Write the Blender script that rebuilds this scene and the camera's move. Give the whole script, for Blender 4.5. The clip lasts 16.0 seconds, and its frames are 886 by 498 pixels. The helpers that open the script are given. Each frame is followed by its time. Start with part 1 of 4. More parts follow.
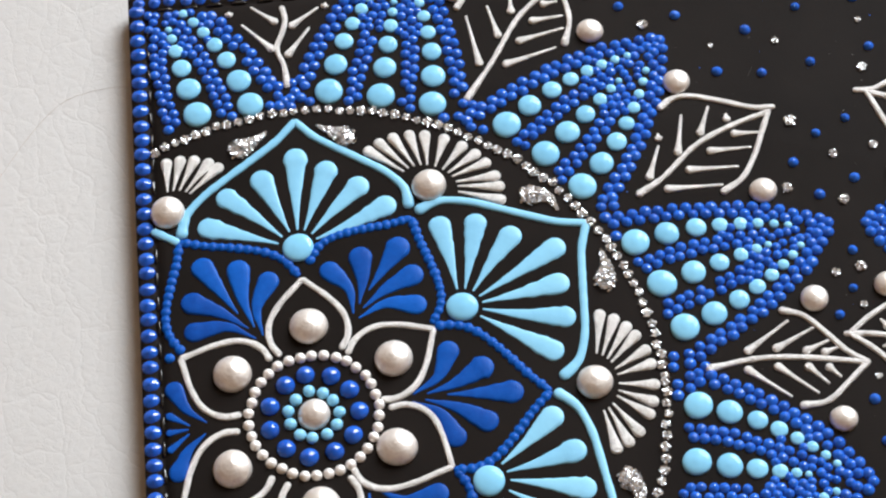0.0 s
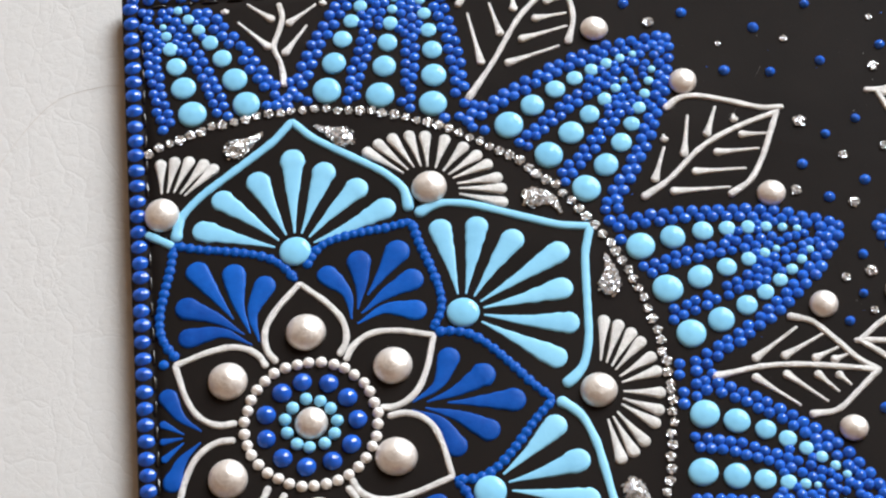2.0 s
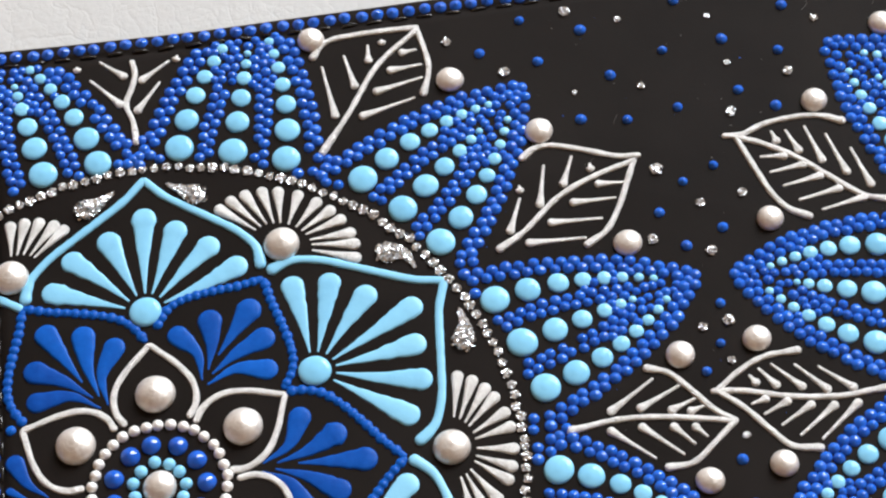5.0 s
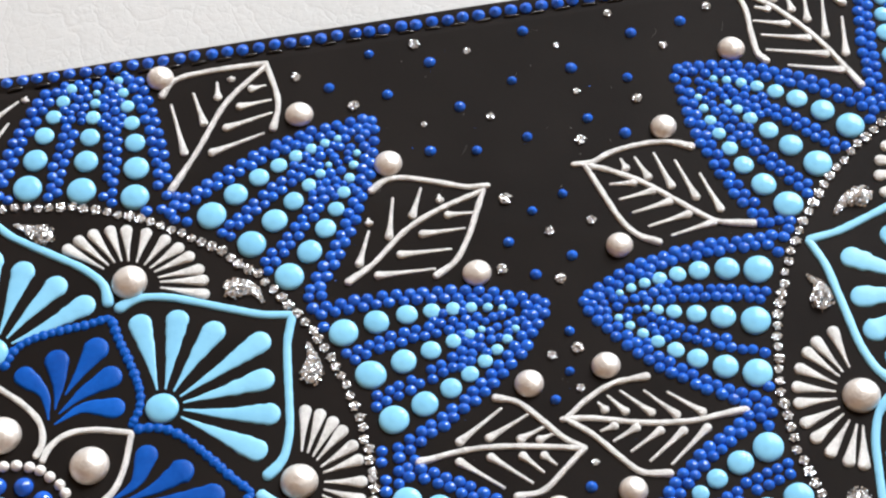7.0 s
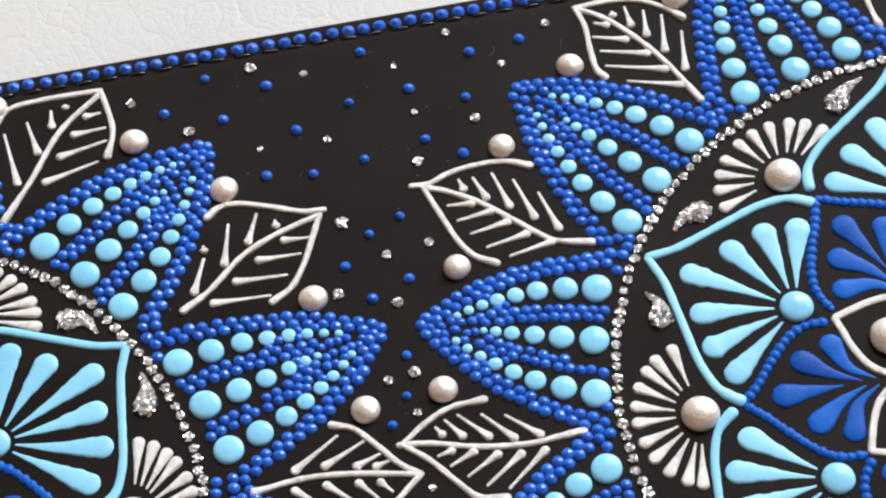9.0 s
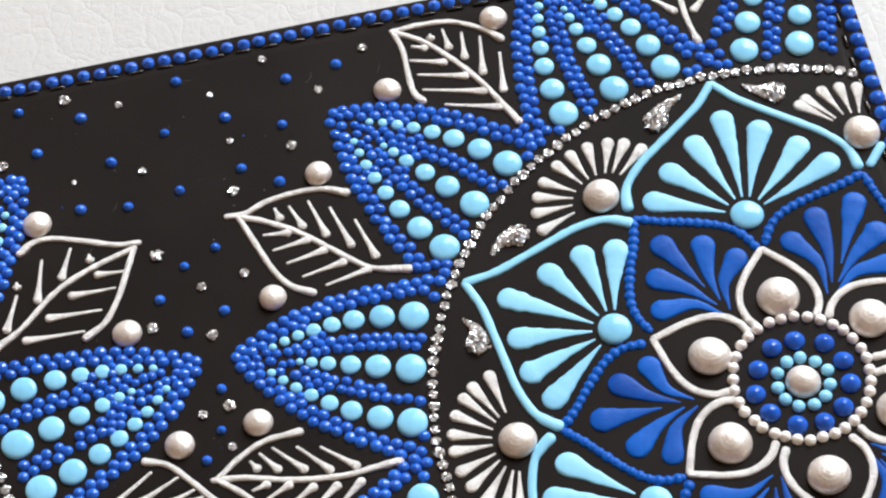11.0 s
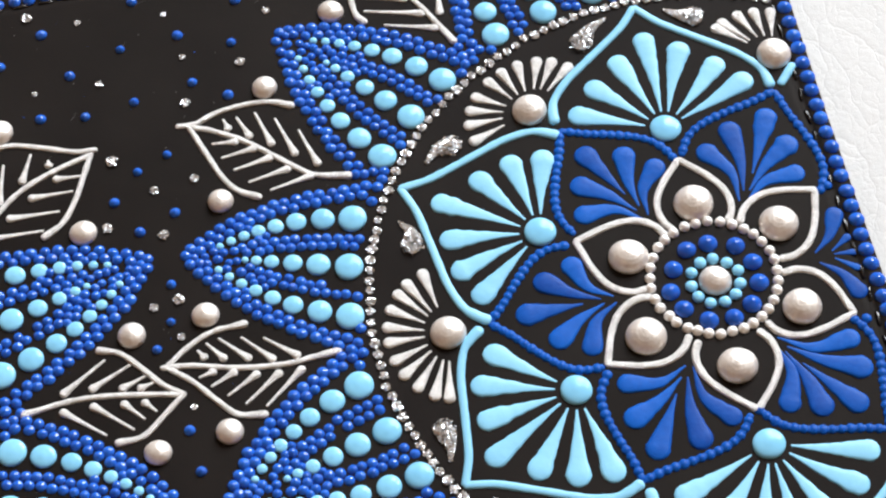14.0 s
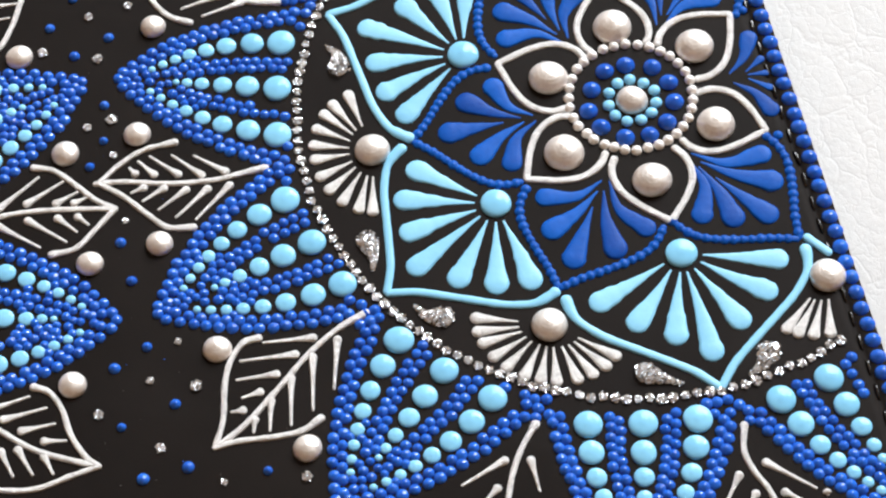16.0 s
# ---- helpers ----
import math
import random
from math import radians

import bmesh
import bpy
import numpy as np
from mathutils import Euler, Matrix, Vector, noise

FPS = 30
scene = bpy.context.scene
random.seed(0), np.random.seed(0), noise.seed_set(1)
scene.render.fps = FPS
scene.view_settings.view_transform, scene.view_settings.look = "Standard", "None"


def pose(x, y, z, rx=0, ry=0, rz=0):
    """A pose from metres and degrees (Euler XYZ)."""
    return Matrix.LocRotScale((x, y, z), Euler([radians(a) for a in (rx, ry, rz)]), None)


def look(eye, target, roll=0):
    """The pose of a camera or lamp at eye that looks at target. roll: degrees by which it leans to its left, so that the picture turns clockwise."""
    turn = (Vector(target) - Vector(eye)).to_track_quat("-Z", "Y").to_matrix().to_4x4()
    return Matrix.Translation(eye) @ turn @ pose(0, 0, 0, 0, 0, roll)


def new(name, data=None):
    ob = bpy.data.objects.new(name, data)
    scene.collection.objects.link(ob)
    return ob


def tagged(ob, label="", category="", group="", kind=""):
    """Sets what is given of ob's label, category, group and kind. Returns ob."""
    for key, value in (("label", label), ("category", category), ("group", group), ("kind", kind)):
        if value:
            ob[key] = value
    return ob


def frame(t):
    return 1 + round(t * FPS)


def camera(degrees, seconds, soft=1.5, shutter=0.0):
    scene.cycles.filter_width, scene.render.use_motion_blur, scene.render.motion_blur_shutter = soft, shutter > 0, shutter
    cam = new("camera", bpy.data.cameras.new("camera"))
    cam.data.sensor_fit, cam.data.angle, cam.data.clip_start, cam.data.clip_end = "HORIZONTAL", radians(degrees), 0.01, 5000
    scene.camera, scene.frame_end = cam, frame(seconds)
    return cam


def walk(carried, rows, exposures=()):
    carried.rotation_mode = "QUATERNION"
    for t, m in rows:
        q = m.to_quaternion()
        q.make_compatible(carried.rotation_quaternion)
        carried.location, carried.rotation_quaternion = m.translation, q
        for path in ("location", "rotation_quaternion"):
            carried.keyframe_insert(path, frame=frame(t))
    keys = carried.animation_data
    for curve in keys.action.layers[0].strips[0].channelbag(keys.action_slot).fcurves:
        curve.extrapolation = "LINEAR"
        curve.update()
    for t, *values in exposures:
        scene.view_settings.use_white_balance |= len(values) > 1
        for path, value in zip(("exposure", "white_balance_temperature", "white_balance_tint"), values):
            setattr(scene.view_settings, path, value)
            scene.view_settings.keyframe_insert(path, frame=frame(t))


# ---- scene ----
MM = 0.001
TOP = 3.0            # height of the painted face, mm; the white leather lies 0.9 mm under zero
HALF_X, HALF_Y = 95.3, 68.4

# ---------------------------------------------------------------- camera
cam = camera(19.6, 16.0, soft=2.2)
walk(cam, [
    (0, pose(-0.05145, -0.13899, 0.31442, 27.198, 3.120, -5.486)),
    (0.5, pose(-0.05167, -0.13556, 0.30906, 26.990, 3.096, -5.581)),
    (1, pose(-0.05153, -0.13469, 0.30867, 26.976, 3.122, -5.580)),
    (1.5, pose(-0.05098, -0.13397, 0.30804, 26.932, 3.173, -5.487)),
    (2, pose(-0.05039, -0.13249, 0.30855, 26.757, 3.239, -5.416)),
    (2.5, pose(-0.04905, -0.13067, 0.30844, 26.692, 3.338, -5.297)),
    (3, pose(-0.04700, -0.12765, 0.30895, 26.729, 3.510, -5.399)),
    (3.5, pose(-0.04438, -0.12754, 0.30755, 26.903, 3.623, -5.509)),
    (4, pose(-0.03983, -0.12725, 0.30646, 27.089, 3.620, -5.767)),
    (4.2, pose(-0.03765, -0.12767, 0.30587, 27.165, 3.631, -5.923)),
    (6.3, pose(-0.02172, -0.13525, 0.29888, 28.890, 3.970, -7.223)),
    (6.5, pose(-0.01974, -0.13542, 0.29838, 29.011, 3.955, -7.374)),
    (7, pose(-0.01539, -0.13646, 0.29782, 29.240, 3.833, -7.841)),
    (7.5, pose(-0.01322, -0.13615, 0.29722, 29.222, 3.601, -8.102)),
    (8, pose(-0.00921, -0.13612, 0.29557, 29.213, 3.500, -8.536)),
    (8.5, pose(-0.00573, -0.13602, 0.29474, 29.307, 3.470, -8.913)),
    (9, pose(0.00000, -0.13590, 0.29337, 29.535, 3.578, -9.486)),
    (9.5, pose(0.00564, -0.13567, 0.29103, 29.614, 3.673, -10.039)),
    (10, pose(0.01057, -0.13487, 0.28985, 29.507, 3.639, -10.611)),
    (12.3, pose(0.02072, -0.13656, 0.29346, 29.927, 2.742, -11.633)),
    (12.5, pose(0.02045, -0.13891, 0.29497, 29.952, 2.657, -11.638)),
    (13, pose(0.01860, -0.14681, 0.29580, 29.844, 2.432, -11.500)),
    (13.5, pose(0.01820, -0.15277, 0.29881, 29.788, 2.315, -11.531)),
    (14, pose(0.01654, -0.15862, 0.30214, 29.913, 2.274, -11.355)),
    (14.5, pose(0.01816, -0.16625, 0.30324, 29.969, 2.474, -11.172)),
    (15, pose(0.02045, -0.17142, 0.30222, 29.583, 2.442, -11.196)),
    (15.5, pose(0.02187, -0.17708, 0.30077, 29.480, 2.367, -11.272)),
    (16, pose(0.02153, -0.18194, 0.30133, 29.029, 2.187, -11.465)),
], exposures=[(0, 0.08), (4.2, 0.08), (6.5, 0.18), (13.5, 0.18), (16, 0.2)])

# ---------------------------------------------------------------- light
world = bpy.data.worlds.new("world")
scene.world = world
world.use_nodes = True
wn = world.node_tree
sky = wn.nodes.new("ShaderNodeTexSky")
sky.sky_type = "NISHITA"
sky.sun_disc = False
sky.sun_elevation, sky.sun_rotation = radians(35), radians(60)
wn.nodes["Background"].inputs["Strength"].default_value = 0.1
wn.links.new(sky.outputs["Color"], wn.nodes["Background"].inputs["Color"])

# the room stands askew to the cover: its window looks from the upper right
WIN_Y0, WIN_Y1, WIN_Z0, WIN_Z1, ROOM = -0.92, 0.92, 0.82, 2.6, 2.5
ASKEW = Matrix.Rotation(radians(54), 4, "Z")
lamp = bpy.data.lights.new("window_daylight", "AREA")
lamp.shape, lamp.size, lamp.size_y = "RECTANGLE", WIN_Y1 - WIN_Y0 - 0.1, WIN_Z1 - WIN_Z0 - 0.1
lamp.energy = 188
lamp.color = (0.915, 0.965, 1.0)
lamp_ob = new("window_daylight", lamp)
lamp_ob.matrix_world = ASKEW @ look((ROOM + 0.02, 0, (WIN_Z0 + WIN_Z1) / 2), (0, 0, 0.0))


# ---------------------------------------------------------------- materials
def material(name, colour, rough=0.4, metal=0.0, spec=0.5, coat=0.0):
    m = bpy.data.materials.new(name)
    m.use_nodes = True
    b = m.node_tree.nodes["Principled BSDF"]
    b.inputs["Base Color"].default_value = (*colour, 1)
    b.inputs["Roughness"].default_value = rough
    b.inputs["Metallic"].default_value = metal
    b.inputs["Specular IOR Level"].default_value = spec
    b.inputs["Coat Weight"].default_value = coat
    b.inputs["Coat Roughness"].default_value = 0.08
    return m


def node(m, kind, **values):
    n = m.node_tree.nodes.new(kind)
    for key, value in values.items():
        n.inputs[key].default_value = value
    return n


def link(m, a, b):
    m.node_tree.links.new(a, b)


def bsdf(m):
    return m.node_tree.nodes["Principled BSDF"]


def ramp(m, source, stops):
    r = m.node_tree.nodes.new("ShaderNodeValToRGB")
    link(m, source, r.inputs["Fac"])
    el = r.color_ramp.elements
    el[0].position, el[0].color = stops[0][0], (*stops[0][1], 1)
    el[1].position, el[1].color = stops[-1][0], (*stops[-1][1], 1)
    for p, c in stops[1:-1]:
        e = el.new(p)
        e.color = (*c, 1)
    return r


def position(m):
    return m.node_tree.nodes.new("ShaderNodeNewGeometry").outputs["Position"]


def bump(m, heights, strength=0.3, distance=0.0002):
    """Relief from a sum of height sockets."""
    total = heights[0]
    for h in heights[1:]:
        add = m.node_tree.nodes.new("ShaderNodeMath")
        add.operation = "ADD"
        link(m, total, add.inputs[0])
        link(m, h, add.inputs[1])
        total = add.outputs[0]
    b = node(m, "ShaderNodeBump", Strength=strength, Distance=distance)
    link(m, total, b.inputs["Height"])
    link(m, b.outputs["Normal"], bsdf(m).inputs["Normal"])
    return b


def paint(name, dark, light, rough, grain, coat=0.3, spec=0.5):
    """Thick glossy dot-painting paint: a tone of its own for each dab, and a faint uneven skin."""
    m = material(name, light, rough, spec=spec, coat=coat)
    info = m.node_tree.nodes.new("ShaderNodeObjectInfo")
    n = node(m, "ShaderNodeTexNoise", Scale=900.0, Detail=4.0)
    link(m, position(m), n.inputs["Vector"])
    mix = m.node_tree.nodes.new("ShaderNodeMath")
    mix.operation = "ADD"
    link(m, info.outputs["Random"], mix.inputs[0])
    link(m, n.outputs["Fac"], mix.inputs[1])
    half = m.node_tree.nodes.new("ShaderNodeMath")
    half.operation = "MULTIPLY"
    half.inputs[1].default_value = 0.5
    link(m, mix.outputs[0], half.inputs[0])
    r = ramp(m, half.outputs[0], [(0.15, dark), (0.8, light)])
    link(m, r.outputs["Color"], bsdf(m).inputs["Base Color"])
    n2 = node(m, "ShaderNodeTexNoise", Scale=1700.0, Detail=3.0)
    link(m, position(m), n2.inputs["Vector"])
    bump(m, [n2.outputs["Fac"]], grain, 0.0001)
    return m


BLUE = paint("royal_blue_paint", (0.014, 0.094, 0.49), (0.021, 0.140, 0.65), 0.13, 0.04, 0.05, 0.4)
BLUE_GLOSS = paint("glossy_royal_blue_paint", (0.012, 0.085, 0.46), (0.017, 0.120, 0.60), 0.1, 0.02, 0.08, 0.5)
CYAN = paint("light_blue_paint", (0.21, 0.54, 0.80), (0.26, 0.63, 0.89), 0.15, 0.05, 0.0, 0.25)
BLUE_FLAT = paint("royal_blue_satin_paint", (0.003, 0.050, 0.29), (0.006, 0.112, 0.52), 0.42, 0.35, 0.0, 0.12)
CYAN_FLAT = paint("light_blue_satin_paint", (0.22, 0.55, 0.81), (0.28, 0.65, 0.90), 0.38, 0.3, 0.0, 0.35)


def pearl_paint(name, scale, grain, metal, rough, dark, light, depth=0.00025):
    m = material(name, light, rough, metal)
    fine = node(m, "ShaderNodeTexNoise", Scale=scale, Detail=5.0, Roughness=0.7)
    broad = node(m, "ShaderNodeTexNoise", Scale=420.0, Detail=2.0, Distortion=1.6)
    pos = position(m)
    link(m, pos, fine.inputs["Vector"])
    link(m, pos, broad.inputs["Vector"])
    add = m.node_tree.nodes.new("ShaderNodeMath")
    add.operation = "ADD"
    link(m, fine.outputs["Fac"], add.inputs[0])
    link(m, broad.outputs["Fac"], add.inputs[1])
    half = m.node_tree.nodes.new("ShaderNodeMath")
    half.operation = "MULTIPLY"
    half.inputs[1].default_value = 0.5
    link(m, add.outputs[0], half.inputs[0])
    r = ramp(m, half.outputs[0], [(0.3, dark), (0.65, light)])
    link(m, r.outputs["Color"], bsdf(m).inputs["Base Color"])
    bump(m, [fine.outputs["Fac"], broad.outputs["Fac"]], grain, depth)
    return m


WHITE = pearl_paint("pearl_white_paint", 3600.0, 0.8, 0.34, 0.38, (0.62, 0.61, 0.60), (0.96, 0.95, 0.94), 0.0004)
PEARL = pearl_paint("pearl_dome_paint", 1500.0, 0.3, 0.58, 0.44, (0.74, 0.68, 0.63), (0.97, 0.93, 0.89))
# the brush left faint rings round the top of each dome
pearl_coords = PEARL.node_tree.nodes.new("ShaderNodeTexCoord")
rings_tex = node(PEARL, "ShaderNodeTexWave", Scale=1.5, Distortion=2.2, Detail=2.0)
rings_tex.wave_type, rings_tex.rings_direction = "RINGS", "Z"
link(PEARL, pearl_coords.outputs["Object"], rings_tex.inputs["Vector"])
ring_bump = node(PEARL, "ShaderNodeBump", Strength=0.07, Distance=0.0003)
link(PEARL, rings_tex.outputs["Fac"], ring_bump.inputs["Height"])
for n in PEARL.node_tree.nodes:
    if n.bl_idname == "ShaderNodeBump" and n is not ring_bump and n != ring_bump:
        link(PEARL, n.outputs["Normal"], ring_bump.inputs["Normal"])
link(PEARL, ring_bump.outputs["Normal"], bsdf(PEARL).inputs["Normal"])

SILVER = material("silver_glitter", (0.8, 0.79, 0.78), 0.27, 0.75)
geo = SILVER.node_tree.nodes.new("ShaderNodeNewGeometry")
# near-black and white flakes at random: the sparkle's contrast is put into the colour
rr = ramp(SILVER, geo.outputs["Random Per Island"], [(0.0, (0.05, 0.05, 0.055)), (0.2, (0.2, 0.2, 0.21)), (0.35, (0.93, 0.95, 0.97)), (1.0, (0.98, 0.99, 1.0))])
link(SILVER, rr.outputs["Color"], bsdf(SILVER).inputs["Base Color"])

LEATHER = material("black_leather", (0.011, 0.0085, 0.0075), 0.5, spec=0.05)
lp = position(LEATHER)
l1 = node(LEATHER, "ShaderNodeTexNoise", Scale=60.0, Detail=3.0)
l2 = node(LEATHER, "ShaderNodeTexVoronoi", Scale=2200.0)
l3 = node(LEATHER, "ShaderNodeTexNoise", Scale=2600.0, Detail=3.0)
for n in (l1, l2, l3):
    link(LEATHER, lp, n.inputs["Vector"])
lr = ramp(LEATHER, l1.outputs["Fac"], [(0.35, (0.0106, 0.0083, 0.0074)), (0.7, (0.0148, 0.0118, 0.0106))])
link(LEATHER, lr.outputs["Color"], bsdf(LEATHER).inputs["Base Color"])
lro = ramp(LEATHER, l3.outputs["Fac"], [(0.3, (0.5, 0.5, 0.5)), (0.7, (0.64, 0.64, 0.64))])
link(LEATHER, lro.outputs["Color"], bsdf(LEATHER).inputs["Roughness"])
bump(LEATHER, [l2.outputs["Distance"], l3.outputs["Fac"]], 0.12, 0.00004)

THREAD = material("waxed_black_thread", (0.011, 0.010, 0.0095), 0.18, spec=0.45, coat=0.15)
tw = node(THREAD, "ShaderNodeTexWave", Scale=900.0, Distortion=2.0)
link(THREAD, position(THREAD), tw.inputs["Vector"])
bump(THREAD, [tw.outputs["Fac"]], 0.3, 0.0001)

HIDE = material("white_leather", (0.64, 0.637, 0.633), 0.46, spec=0.4)
hp = position(HIDE)
h1 = node(HIDE, "ShaderNodeTexNoise", Scale=14.0, Detail=3.0)
h3 = node(HIDE, "ShaderNodeTexNoise", Scale=900.0, Detail=5.0, Roughness=0.6)
h4 = node(HIDE, "ShaderNodeTexNoise", Scale=150.0, Detail=4.0, Distortion=0.8)
for n in (h1, h3, h4):
    link(HIDE, hp, n.inputs["Vector"])
hr = ramp(HIDE, h1.outputs["Fac"], [(0.3, (0.565, 0.563, 0.56)), (0.7, (0.61, 0.608, 0.606))])
link(HIDE, hr.outputs["Color"], bsdf(HIDE).inputs["Base Color"])


def creases(scale, turn, stretch, sway, width, deep):
    """Lines of creased grain: the borders of stretched and bent cells."""
    bend = node(HIDE, "ShaderNodeTexNoise", Scale=scale * 0.55, Detail=4.0)
    link(HIDE, hp, bend.inputs["Vector"])
    shift = HIDE.node_tree.nodes.new("ShaderNodeVectorMath")
    shift.operation = "MULTIPLY_ADD"
    shift.inputs[1].default_value = (sway, sway, sway)
    link(HIDE, bend.outputs["Color"], shift.inputs[0])
    link(HIDE, hp, shift.inputs[2])
    mp = HIDE.node_tree.nodes.new("ShaderNodeMapping")
    mp.inputs["Rotation"].default_value = (0, 0, radians(turn))
    mp.inputs["Scale"].default_value = (1, stretch, 1)
    link(HIDE, shift.outputs[0], mp.inputs["Vector"])
    cells = node(HIDE, "ShaderNodeTexVoronoi", Scale=scale)
    cells.feature = "DISTANCE_TO_EDGE"
    link(HIDE, mp.outputs[0], cells.inputs["Vector"])
    lo = 1 - deep
    return ramp(HIDE, cells.outputs["Distance"], [(0.0, (lo, lo, lo)), (width, (1 - deep * 0.25,) * 3), (width * 4, (1, 1, 1))]).outputs["Color"]


bump(HIDE, [creases(150.0, 50, 0.5, 0.012, 0.03, 1.0), creases(330.0, 30, 0.7, 0.006, 0.05, 0.5), creases(800.0, 0, 1.0, 0.002, 0.08, 0.22),
            h3.outputs["Fac"], h4.outputs["Fac"]], 0.11, 0.0005)

# brown picked to weaken and warm the bounced light that fills the shadows
BOUNCE_PLASTER = material("brown_bounce_plaster", (0.36, 0.235, 0.14), 0.85)
pn = node(BOUNCE_PLASTER, "ShaderNodeTexNoise", Scale=25.0, Detail=5.0)
link(BOUNCE_PLASTER, position(BOUNCE_PLASTER), pn.inputs["Vector"])
pr = ramp(BOUNCE_PLASTER, pn.outputs["Fac"], [(0.3, (0.33, 0.21, 0.12)), (0.7, (0.39, 0.26, 0.16))])
link(BOUNCE_PLASTER, pr.outputs["Color"], bsdf(BOUNCE_PLASTER).inputs["Base Color"])
bump(BOUNCE_PLASTER, [pn.outputs["Fac"]], 0.1, 0.002)
HAIR = material("brown_hair", (0.42, 0.33, 0.27), 0.4)


# ---------------------------------------------------------------- mesh helpers
def mesh_from(name, verts, faces, mat, smooth=True):
    me = bpy.data.meshes.new(name)
    me.from_pydata(verts, [], faces)
    me.materials.append(mat)
    if smooth:
        me.polygons.foreach_set("use_smooth", [True] * len(me.polygons))
    me.update()
    return me


def part(name, me, parent, label=""):
    ob = new(name, me)
    ob.parent = parent
    if label:
        tagged(ob, label)
    return ob


def block(verts, faces, lo, hi):
    """Adds a box to lists of vertices and faces."""
    n = len(verts)
    verts += [(x, y, z) for z in (lo[2], hi[2]) for y in (lo[1], hi[1]) for x in (lo[0], hi[0])]
    faces += [tuple(n + i for i in f) for f in ((0, 2, 3, 1), (4, 5, 7, 6), (0, 1, 5, 4), (2, 6, 7, 3), (0, 4, 6, 2), (1, 3, 7, 5))]


def dome_mesh(name, mat, segs, rings, peak=0.0, square=2.0, cone=0.0, seed=0, wobble=0.0, lean=0.0):
    """A dab of paint of radius 1 and height 1, round at the foot and drawn up towards a small peak where the tool left it.
    cone: how straight its sides run up; wobble: how uneven its rim is; lean: how far the peak stands off the middle."""
    own = random.Random(seed)
    waves = [(k, own.uniform(0, 6.3), own.uniform(0.3, 1.0) / k) for k in (2, 3, 5)]
    way, off = own.uniform(0, 6.3), lean * own.uniform(0.4, 1.0)
    verts, faces = [], []

    def lap(rad, z, up):
        for s in range(segs):
            t = 2 * math.pi * s / segs
            r = rad * (1 + wobble * sum(w * math.sin(k * t + p) for k, p, w in waves))
            verts.append((r * math.cos(t) + off * up * math.cos(way), r * math.sin(t) + off * up * math.sin(way), z))
    lap(0.97, -0.25, 0.0)
    for k in range(rings):
        a = (math.pi / 2) * k / rings
        rad = math.cos(a) ** (2 / square)
        z = (1 - cone) * math.sin(a) ** (2 / square) + cone * (1 - rad)
        lap(rad, z + peak * max(0.0, 1 - rad * 3.2) ** 2, z)
    verts.append((off * math.cos(way), off * math.sin(way), 1 + peak))
    for k in range(rings):
        for s in range(segs):
            t = (s + 1) % segs
            faces.append((k * segs + s, k * segs + t, (k + 1) * segs + t, (k + 1) * segs + s))
    last = rings * segs
    faces += [(last + s, last + (s + 1) % segs, len(verts) - 1) for s in range(segs)]
    return mesh_from(name, verts, faces, mat)


def smooth_line(points, step=0.45):
    """A smooth curve through control points, evenly stepped, in mm."""
    p = [Vector((a, b)) for a, b in points]
    if len(p) == 2:
        n = max(2, int((p[1] - p[0]).length / step))
        return [p[0].lerp(p[1], i / n) for i in range(n + 1)]
    ext = [2 * p[0] - p[1], *p, 2 * p[-1] - p[-2]]
    out = []
    for i in range(1, len(ext) - 2):
        a, b, c, d = ext[i - 1:i + 3]
        n = max(2, int((c - b).length / step))
        for k in range(n):
            t = k / n
            out.append(0.5 * (2 * b + (c - a) * t + (2 * a - 5 * b + 4 * c - d) * t * t + (3 * b - a - 3 * c + d) * t ** 3))
    out.append(p[-1])
    return out


def stroke(verts, faces, points, width, rise=0.62, base=TOP, around=8, uneven=0.06, flat=0.8):
    """Adds a squeezed line of paint along control points. width(u): half width from start to end; the ends are round."""
    line = smooth_line(points)
    d0, d1 = (line[0] - line[1]).normalized(), (line[-1] - line[-2]).normalized()
    w0, w1 = width(0.0), width(1.0)
    n = len(line) - 1
    stations = [(line[0] + d0 * w0 * c, d0 * -1, w0 * math.sqrt(max(0.0, 1 - c * c)) + 0.01) for c in (1.0, 0.92, 0.72, 0.4)]
    for i, p in enumerate(line):
        tang = (line[min(i + 1, n)] - line[max(i - 1, 0)]).normalized()
        wob = 1 + uneven * noise.noise((p.x * 0.9, p.y * 0.9, 3.1))
        stations.append((p, tang, width(i / n) * wob))
    stations += [(line[-1] + d1 * w1 * c, d1, w1 * math.sqrt(max(0.0, 1 - c * c)) + 0.01) for c in (0.4, 0.72, 0.92, 1.0)]
    start = len(verts)
    for p, tang, w in stations:
        side = Vector((-tang.y, tang.x))
        h = min(rise * w + 0.06, 0.95)
        for k in range(around + 1):
            a = math.pi * k / around
            q = p + side * (w * math.cos(a))
            verts.append((q.x * MM, q.y * MM, (base - 0.05 + h * math.sin(a) ** flat) * MM))
    m = around + 1
    for i in range(len(stations) - 1):
        for k in range(around):
            a = start + i * m + k
            faces.append((a, a + m, a + m + 1, a + 1))


def stroke_mesh(name, mat, strokes, **opts):
    verts, faces = [], []
    for points, width in strokes:
        stroke(verts, faces, points, width, **opts)
    return mesh_from(name, verts, faces, mat)


def bent(tail, head, sag):
    """Control points of a teardrop whose tail curves aside."""
    t, h = Vector(tail), Vector(head)
    side = Vector((-(h - t).y, (h - t).x))
    m = t.lerp(h, 0.5) + side * sag
    return [tuple(t), tuple(m), tuple(h)]


